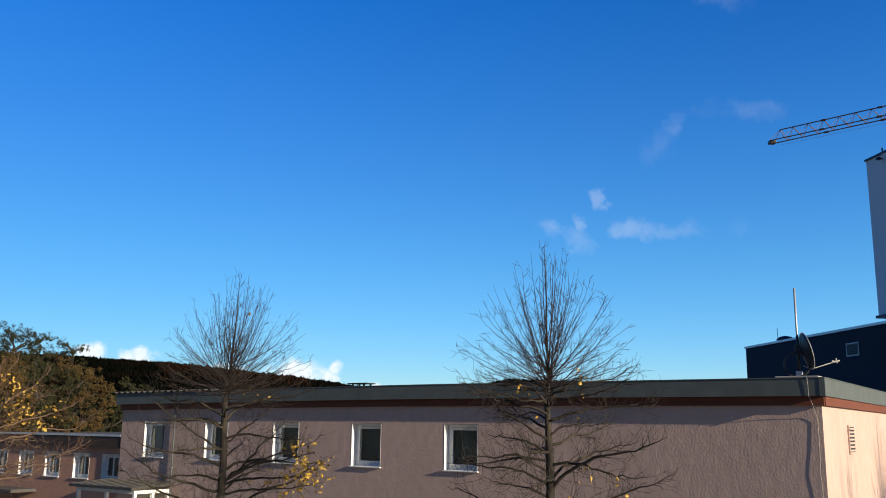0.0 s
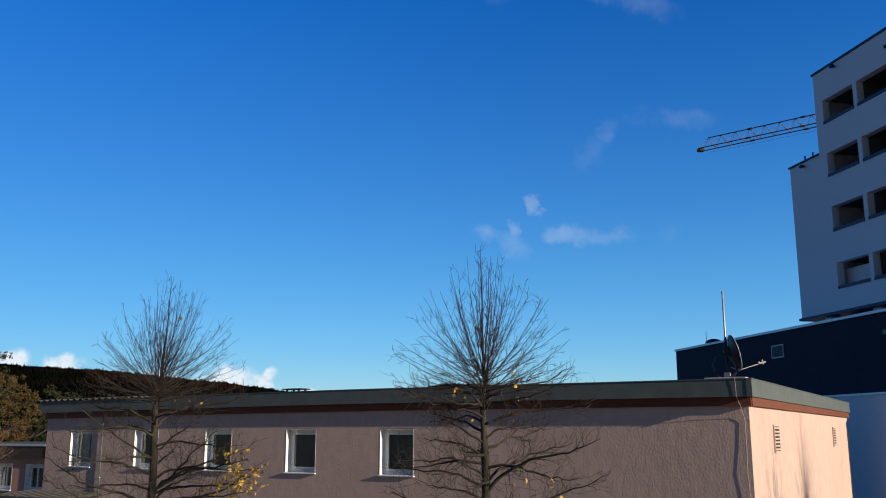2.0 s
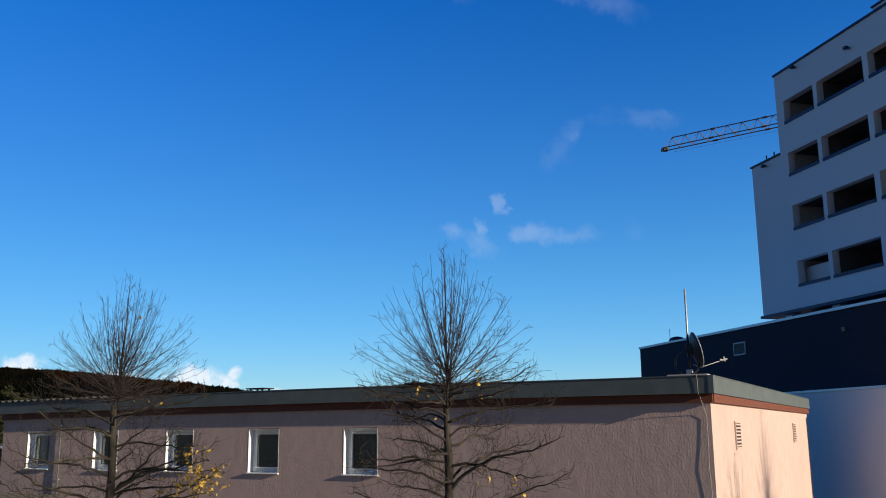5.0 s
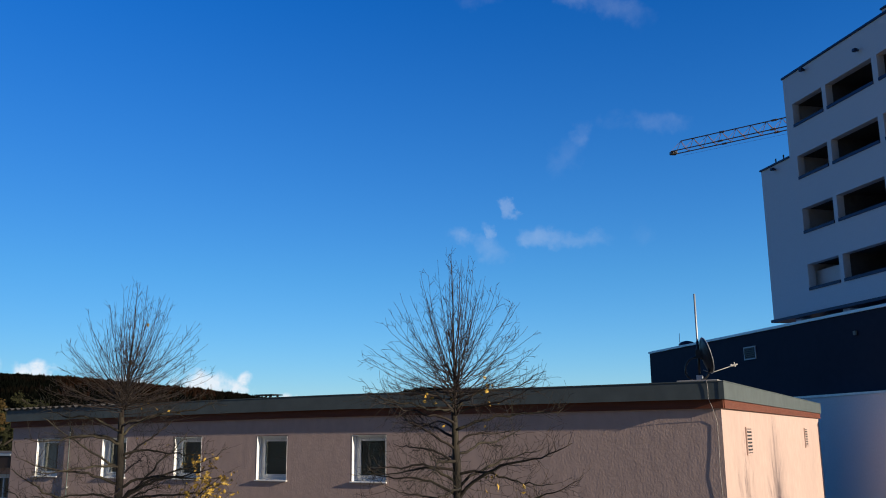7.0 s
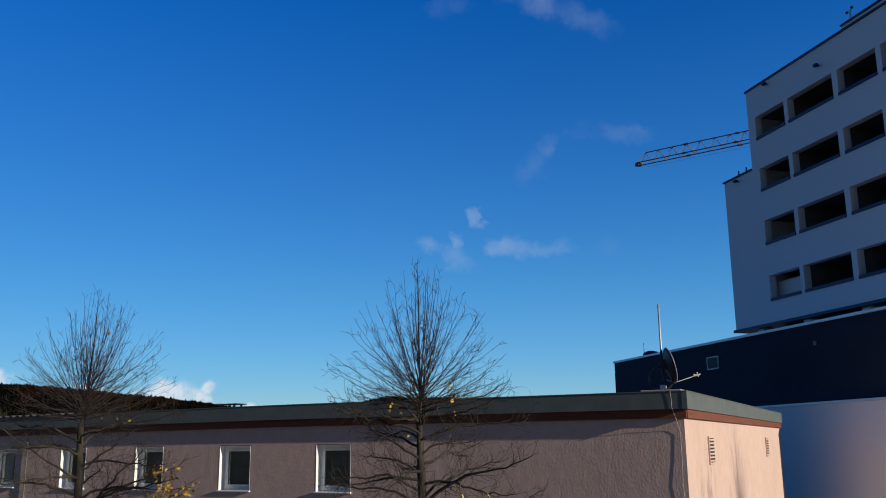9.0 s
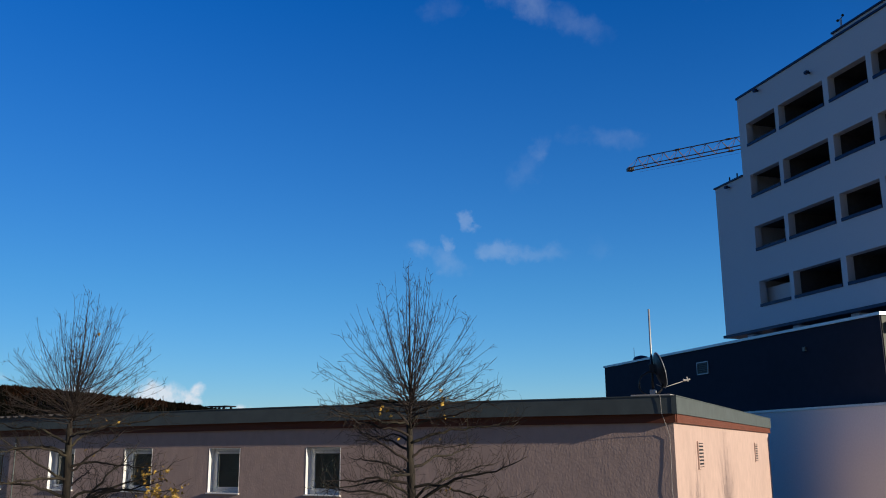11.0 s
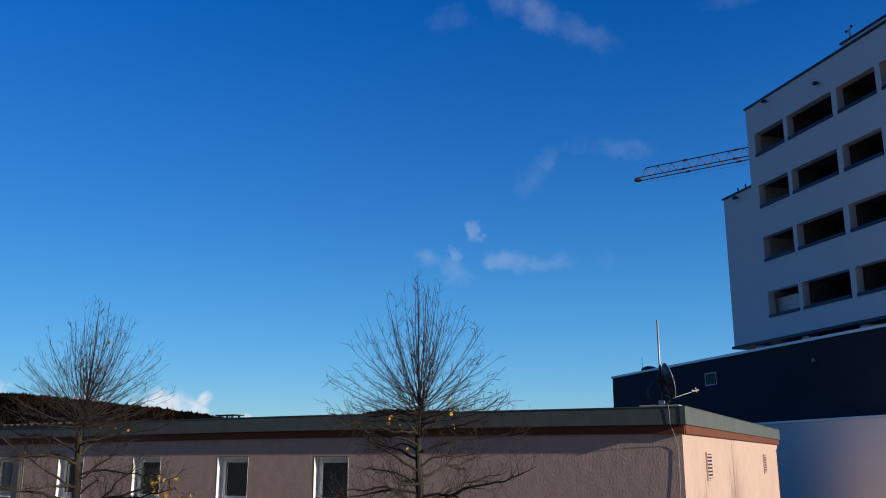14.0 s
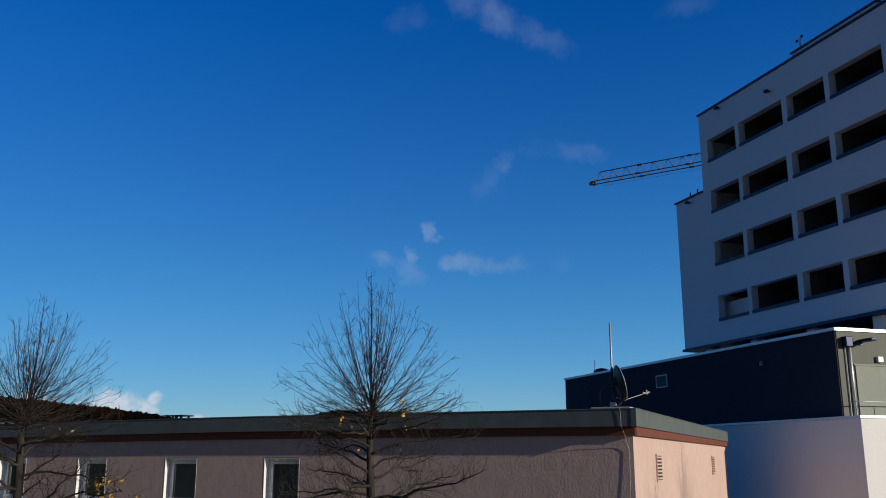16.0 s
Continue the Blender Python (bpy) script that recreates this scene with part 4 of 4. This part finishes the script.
bm = bmesh.new()
grid = []
for i in range(121):
    az = -60 + i
    col = []
    for r in (250, 300, 350, 400, 450, 500, 550, 600, 650, 700, 760, 850, 1000, 1200):
        z = hill_height(az, r) + 1.5 * noise.noise((az * 0.4, r * 0.02, 0)) if r > 300 else -3.0
        col.append(bm.verts.new((-math.sin(radians(az)) * r, math.cos(radians(az)) * r, z)))
    grid.append(col)
for p, q in zip(grid, grid[1:]):
    for k in range(len(p) - 1):
        bm.faces.new((p[k], p[k + 1], q[k + 1], q[k]))
bmesh.ops.recalc_face_normals(bm, faces=bm.faces)
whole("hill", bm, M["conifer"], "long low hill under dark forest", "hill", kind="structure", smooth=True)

def wood(name, seed, count, span, depth, tall, wide, mat, label):
    """Many small pointed crowns on the slope. span: degrees to the left of north; depth: metres below the crest; wide: width by height."""
    rng = random.Random(seed)
    verts, faces = [], []
    for i in range(count):
        az = rng.uniform(*span)
        r = 765 - depth[0] - abs(rng.gauss(0, 1)) * depth[1]
        z = hill_height(az, r) - 0.8
        h = rng.uniform(*tall) * (1.35 if rng.random() < 0.06 else 1.0)
        w = h * rng.uniform(*wide)
        cx, cy = -math.sin(radians(az)) * r, math.cos(radians(az)) * r
        for lo, hi, wd in ((0.05, 0.6, 1.0), (0.4, 1.0, 0.62)):
            n0 = len(verts)
            tw = rng.uniform(0, 1)
            for k in range(6):
                a = 2 * math.pi * (k + tw) / 6
                rr = w * wd * rng.uniform(0.8, 1.15)
                verts.append((cx + rr * math.cos(a), cy + rr * math.sin(a), z + h * lo))
            verts.append((cx + rng.uniform(-0.2, 0.2), cy, z + h * hi))
            faces += [(n0 + k, n0 + (k + 1) % 6, n0 + 6) for k in range(6)]
    me = bpy.data.meshes.new(name)
    me.from_pydata(verts, [], faces)
    me.materials.append(M[mat])
    tagged(new(name, me), label, "forest", kind="stuff")


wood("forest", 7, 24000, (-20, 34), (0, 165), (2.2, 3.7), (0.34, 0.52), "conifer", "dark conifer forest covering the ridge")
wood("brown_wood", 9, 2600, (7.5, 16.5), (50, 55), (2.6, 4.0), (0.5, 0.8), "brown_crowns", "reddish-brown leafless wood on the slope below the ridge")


# ---- bare street trees ----
def wander(rng, p, d, length, r0, r1, n, lift=0.0, shake=0.08):
    """A branch: points that stray a little and bend up or down by lift."""
    pts, rad = [Vector(p)], [r0]
    d = Vector(d).normalized()
    for i in range(n):
        d = (d + Vector((rng.gauss(0, shake), rng.gauss(0, shake), rng.gauss(0, shake) + lift / n))).normalized()
        pts.append(pts[-1] + d * (length / n))
        rad.append(r0 + (r1 - r0) * ((i + 1) / n) ** 0.8)
    return pts, rad


def twigs(bm, rng, pts, rad, count, length, fan, lift, shake, tips, first=0.2, again=0.0):
    """Fine side twigs spread along a branch; some of them bear one more."""
    n = len(pts) - 1
    for _ in range(count):
        k = first + (0.98 - first) * rng.random()
        i = min(n - 1, int(k * n))
        a, b = pts[i], pts[i + 1]
        p = a + (b - a) * rng.random()
        d = (b - a).normalized()
        o = d.orthogonal().normalized()
        o.rotate(Matrix.Rotation(rng.uniform(0, 2 * math.pi), 3, d))
        turn = radians(rng.uniform(*fan))
        ln = length * rng.uniform(0.35, 1.0) * (1.15 - 0.6 * k)
        tp, tr = wander(rng, p, d * math.cos(turn) + o * math.sin(turn), ln, max(0.0030, min(rad[i] * 0.7, 0.0048)), 0.0020, 6, lift, shake)
        tube(bm, tp, tr, 3, cap=False)
        tips.append(tp[-1])
        tips.append(tp[3])
        if rng.random() < again:
            twigs(bm, rng, tp, tr, 2, length * 0.55, fan, lift, shake, tips, 0.25)


def crown_reach(tilt):
    """How far the crown reaches from its fork, as a share of its height, by the angle from upright."""
    k = min(1.0, tilt / radians(80))
    return 1.0 - 0.37 * k ** 0.70


def bare_tree(seed, at, top, fork, trunk_r, limbs, whips, label, leaves=(), lean=0.0, more=13, limb_reach=(1.0, 1.7), lowest=1.9, twig="twig", face=0.0, stout=1.0, sway=0.0, wide=84, slim=1.0):
    """A leafless tree with a fan of upright shoots over its fork. at: its foot; top and fork: heights;
    limbs: (height, turn, rise at the trunk, rise further out, length), turn 0 being to the camera's right."""
    rng = random.Random(seed)
    x, y = at
    t = thing("bare_tree", label, "tree", (x, y, 0), group="bare trees along the building")
    right = Vector((math.cos(face), math.sin(face), 0))
    away = Vector((-math.sin(face), math.cos(face), 0))
    bm = bmesh.new()
    steps = (0, 0.04, 0.12, 0.22, 0.32, 0.42, 0.52, 0.62, 0.72, 0.81, 0.9, 0.96, 1.0)
    pts = [Vector((x, y, fork * k)) + right * (lean * k + 0.022 * math.sin(k * 11)) + away * 0.03 * math.cos(k * 7) for k in steps]
    rad = [trunk_r * (1.0 + 0.75 * (1 - k) ** 9 - 0.42 * k ** 3) * rng.uniform(0.88, 1.12) for k in steps]
    tube(bm, pts, rad, 12)
    part("trunk", bm, M["bark"], t, "grey-brown trunk with greenish bark", smooth=True)
    tips = []
    rows = list(limbs)
    for i in range(more):
        z = lowest + (fork - 0.1 - lowest) * (i + 0.5) / more
        rows.append((z, 60 + i * 137.5 + rng.uniform(-20, 20), rng.uniform(5, 45), rng.uniform(-12, 14), rng.uniform(*limb_reach)))
    for z, turn, rise, flat, length in rows:
        a = radians(turn)
        out = right * math.cos(a) + away * math.sin(a)
        r0 = (0.007 + 0.0092 * length) * stout ** 0.5 * slim
        p = Vector((x, y, z)) + right * lean * (z / fork)
        pts, rad, n = [p], [r0], 16
        side = rng.uniform(-0.2, 0.2)
        for k in range(n):
            f = (k + 0.5) / n
            ang = radians(rise + (flat - rise) * min(1.0, f / 0.45) ** 1.3 + 16 * max(0.0, f - 0.6) / 0.4) + rng.gauss(0, 0.19)
            side += rng.gauss(0, 0.16)
            way = out * math.cos(ang) + out.cross(Vector((0, 0, 1))) * side * 0.7 + Vector((0, 0, math.sin(ang)))
            pts.append(pts[-1] + way.normalized() * length / n)
            rad.append(r0 * (1 - f) ** 0.85 + 0.0036)
        bm = bmesh.new()
        tube(bm, pts, rad, 6)
        twigs(bm, rng, pts, rad, int(9 + 12 * length), 0.80, (26, 78), 0.35, 0.19, tips, 0.15, 0.5)
        part("branch", bm, M["bark"] if length > 1.5 and twig == "twig" else M[twig], t, smooth=True)
    rise_h = top - fork
    foot = Vector((x, y, fork)) + right * lean
    up = (Vector((0, 0, 1)) + right * sway).normalized()
    stem, stem_r = wander(rng, foot - up * 0.1, up, rise_h * 0.97 + 0.1, trunk_r * 0.36 * stout ** 0.5, 0.003 * stout, 16, 0.0, 0.022)
    bm = bmesh.new()
    tube(bm, stem, stem_r, 6)
    twigs(bm, rng, stem, stem_r, 16, 0.42, (18, 40), 0.2, 0.06, tips, 0.4, 0.3)
    part("leader", bm, M[twig], t, smooth=True)
    for i in range(whips):
        k = (i + 0.5) / whips
        tilt = radians(max(1.0, 3 + (wide - 3) * k ** 1.05 + rng.uniform(-4, 4)))
        a = i * 2.39996 + rng.uniform(-0.35, 0.35)
        out = Vector((math.cos(a), math.sin(a), 0))
        reach = rise_h * crown_reach(tilt) * (rng.uniform(0.92, 1.03) if i % 2 else rng.uniform(0.62, 0.97))
        end = foot + out * math.sin(tilt) * reach + up * math.cos(tilt) * reach
        start = stem[1] + (stem[7] - stem[1]) * (rng.random() ** 1.3) * (1 - 0.8 * k) - Vector((0, 0, 0.22 * k * rng.random()))
        span = (end - start).length
        mid = start.lerp(end, 0.5) + out * 0.06 * span - Vector((0, 0, 0.06 * span)) + Vector([rng.gauss(0, 0.018) for _ in range(3)]) * span
        r0 = (0.0062 + 0.0042 * rng.random()) * stout * (1.15 if i % 4 == 0 else 0.9)
        pts, rad = [], []
        for n in range(13):
            f = n / 12
            jig = Vector([rng.gauss(0, 0.006) for _ in range(3)]) * (1 if n else 0)
            pts.append(start * (1 - f) ** 2 + mid * 2 * f * (1 - f) + end * f * f + jig)
            rad.append(r0 + (0.0022 * stout - r0) * f ** 0.8)
        bm = bmesh.new()
        tube(bm, pts, rad, 5)
        twigs(bm, rng, pts, rad, rng.randint(7, 11), 0.34, (24, 52), 0.14, 0.06, tips, 0.25, 0.3)
        part("shoot", bm, M[twig], t, smooth=True)
    for c, spread_l, count in leaves:
        bm = bmesh.new()
        cx = Vector((x, y, 0)) + right * c[0] + away * c[1] + Vector((0, 0, c[2]))
        near = [p for p in tips if (p - cx).length < spread_l] or [cx]
        for _ in range(count):
            p = rng.choice(near) + Vector((rng.gauss(0, 0.06), rng.gauss(0, 0.06), rng.uniform(-0.12, 0.02)))
            leaf(bm, rng, p, rng.uniform(0.030, 0.058))
        part("leaves", bm, M["leaf_yellow"], t, "last yellow autumn leaves", kind="stuff")
    return t


def leaf(bm, rng, p, size):
    """A small folded leaf of two triangles and a tip."""
    u = Vector((rng.gauss(0, 1), rng.gauss(0, 1), rng.gauss(0, 1))).normalized()
    v = u.orthogonal().normalized()
    v.rotate(Matrix.Rotation(rng.uniform(0, 6.28), 3, u))
    w = u.cross(v) * 0.25
    a, b, c, d = (bm.verts.new(q) for q in (p - u * size, p + v * size * 0.7 + w * size, p + u * size * 1.1, p - v * size * 0.7 + w * size))
    bm.faces.new((a, b, c)), bm.faces.new((a, c, d))


def polar(az, r):
    return (-math.sin(radians(az)) * r, math.cos(radians(az)) * r)


MAIN = [(E - 0.22, 178, 36, 20, 1.45), (E - 0.75, 184, 52, -4, 1.55), (E - 0.45, 172, 38, 10, 1.2), (E + 0.10, -6, 18, 2, 1.85), (E - 1.05, 3, 48, 15, 2.3), (E - 0.62, -14, 12, -6, 1.7),
        (E + 0.36, 176, 58, 4, 1.35), (E + 0.42, 5, 42, 8, 1.6), (E + 0.38, 196, 6, 12, 1.6), (E + 0.34, -18, 10, 16, 1.5), (E - 0.05, 150, 24, 6, 1.5), (E - 0.30, 14, 30, 8, 1.6), (E + 0.2, 187, 26, 14, 1.5), (E - 0.55, 168, 20, -6, 1.5), (E - 0.85, 22, 36, 12, 1.8), (E - 0.95, 192, 30, 4, 1.6), (E - 1.6, 10, 40, 20, 2.2), (E - 1.7, 170, 30, 15, 2.1)]
bare_tree(11, polar(-7.55, 15.0), E + 3.12, E + 0.55, 0.082, MAIN, 122, "bare young street tree with fine upright shoots",
          leaves=[((0.35, 0.1, E + 0.65), 0.5, 16), ((0.75, -0.2, E - 0.95), 0.5, 16), ((-0.3, 0, E + 0.5), 0.4, 8)], face=radians(-7.67))
SECOND = [(E - 1.25, 2, 46, 42, 2.5), (E - 1.3, -3, 42, 20, 2.5), (E - 1.2, -12, 26, 12, 2.4), (E - 1.45, -6, 4, 6, 2.2), (E - 1.40, 183, 10, 22, 2.4), (E - 0.6, 178, 42, 30, 1.9), (E + 0.15, 182, 50, 16, 2.1), (E + 0.25, -3, 30, 6, 2.1), (E - 0.45, 5, 24, 30, 1.5),
          (E - 0.9, 176, 34, 8, 2.1), (E - 0.1, 190, 30, 2, 1.9), (E + 0.05, 12, 36, 16, 1.8), (E - 1.3, -10, 22, -4, 2.3), (E - 1.0, 8, 14, -8, 2.3), (E - 1.9, 5, 30, 20, 2.5), (E - 1.9, 176, 20, 20, 2.5)]
bare_tree(23, polar(12.65, 20.0), E + 3.36, E + 0.55, 0.100, SECOND, 165, "bare street tree with some yellow leaves hanging on",
          leaves=[((1.75, -0.1, E - 0.65), 0.5, 105), ((2.1, 0.0, E - 1.0), 0.45, 75), ((1.7, 0.1, E - 1.25), 0.5, 110), ((0.85, 0, E - 1.15), 0.3, 14), ((0.7, 0, E + 0.35), 0.6, 9), ((0.5, 0.1, E + 2.6), 0.3, 2)],
          more=14, limb_reach=(1.2, 2.0), face=radians(12.65), sway=0.09)
SPRAY = [(E - 0.9, 4, 26, 10, 3.2), (E - 1.3, -8, 30, 14, 3.1), (E - 0.6, 10, 34, 20, 2.7), (E - 1.7, 2, 34, 18, 3.2), (E - 0.3, -2, 48, 40, 2.5), (E - 0.5, 14, 60, 62, 2.4), (E - 1.5, 12, 16, 6, 2.9), (E - 0.8, -15, 44, 26, 2.6)]
bare_tree(31, polar(27.0, 23.0), E + 2.0, E - 0.2, 0.11, SPRAY, 34, "bare street tree with reddish twigs and yellow leaves", leaves=[((1.4, 0, E + 0.35), 0.7, 120), ((1.0, 0, E + 0.8), 0.4, 20)],
          limb_reach=(2.0, 3.0), twig="twig_red", face=radians(27.0), lowest=2.9, more=9, slim=0.7)
bare_tree(47, (18.66, 17.2), E + 3.2, E - 0.7, 0.07, MAIN[:2], 75, "bare street tree whose shadow falls on the end wall", face=radians(-55), stout=2.0, wide=62)
bare_tree(53, (16.1, 13.5), E + 2.55, E - 0.9, 0.06, MAIN[:2], 40, "smaller bare street tree whose shadow falls on the end wall", face=radians(-55), stout=1.7, wide=50)


# ---- autumn trees behind the brown wing ----
def leafy_tree(seed, az, r, top, width, leaf_mat, count, label, airy=0.0, bottom=0.5):
    rng = random.Random(seed)
    x, y = polar(az, r)
    t = thing("autumn_tree", label, "tree", (x, y, 0), group="autumn trees behind the wing")
    bm = bmesh.new()
    h = top
    tube(bm, [(x, y, 0), (x + 0.1, y, h * 0.25), (x, y + 0.1, h * 0.5), (x + 0.1, y, h * 0.8)], [0.3, 0.24, 0.17, 0.06], 9)
    part("trunk", bm, M["bark"], t, smooth=True)
    clumps = []
    for i in range(26):
        k = (i + 0.5) / 26
        a = i * 2.39996
        z = h * (0.28 + 0.66 * k) + rng.uniform(-0.3, 0.3)
        reach = width * math.sin(math.pi * (0.12 + 0.80 * k)) ** 0.7 * rng.uniform(0.45, 1.0)
        tip = Vector((x + math.cos(a) * reach, y + math.sin(a) * reach, z))
        size = rng.uniform(0.55, 1.0) * width * 0.34
        for _ in range(24):
            d = Vector((rng.gauss(0, 1), rng.gauss(0, 1), rng.gauss(0, 0.8))).normalized() * size * 1.25 * rng.random() ** (0.5 + airy)
            clumps.append((tip + d, size * rng.uniform(0.14, 0.40)))
        b2 = bmesh.new()
        base = Vector((x, y, max(h * 0.15, z - reach * 0.7)))
        mid = (base + tip) / 2 + Vector((rng.uniform(-0.2, 0.2), rng.uniform(-0.2, 0.2), 0.1))
        tube(b2, [base, mid, tip, tip + (tip - mid) * 0.25], [0.07, 0.05, 0.025, 0.008], 5)
        part("limb", b2, M["bark"], t)
    vs, fs = [], []
    for i in range(int(count * 6.0)):
        c, s = clumps[rng.randrange(len(clumps))]
        d = Vector((rng.gauss(0, 1), rng.gauss(0, 1), rng.gauss(0, 0.8)))
        d = d.normalized() * s * rng.random() ** 0.6 * 1.15
        p = c + d
        size = rng.uniform(0.024, 0.050)
        u = Vector((rng.gauss(0, 1), rng.gauss(0, 1), rng.gauss(0, 1))).normalized()
        v = u.orthogonal().normalized() * size * 0.7
        u = u * size
        n0 = len(vs)
        vs += [p - u, p + v, p + u, p - v]
        fs.append((n0, n0 + 1, n0 + 2, n0 + 3))
    me = bpy.data.meshes.new("crown")
    me.from_pydata([tuple(v - BASE[t.name]) for v in vs], [], fs)
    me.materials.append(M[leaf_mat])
    ob = new("crown", me)
    ob.parent = t
    tagged(ob, kind="stuff")
    return t


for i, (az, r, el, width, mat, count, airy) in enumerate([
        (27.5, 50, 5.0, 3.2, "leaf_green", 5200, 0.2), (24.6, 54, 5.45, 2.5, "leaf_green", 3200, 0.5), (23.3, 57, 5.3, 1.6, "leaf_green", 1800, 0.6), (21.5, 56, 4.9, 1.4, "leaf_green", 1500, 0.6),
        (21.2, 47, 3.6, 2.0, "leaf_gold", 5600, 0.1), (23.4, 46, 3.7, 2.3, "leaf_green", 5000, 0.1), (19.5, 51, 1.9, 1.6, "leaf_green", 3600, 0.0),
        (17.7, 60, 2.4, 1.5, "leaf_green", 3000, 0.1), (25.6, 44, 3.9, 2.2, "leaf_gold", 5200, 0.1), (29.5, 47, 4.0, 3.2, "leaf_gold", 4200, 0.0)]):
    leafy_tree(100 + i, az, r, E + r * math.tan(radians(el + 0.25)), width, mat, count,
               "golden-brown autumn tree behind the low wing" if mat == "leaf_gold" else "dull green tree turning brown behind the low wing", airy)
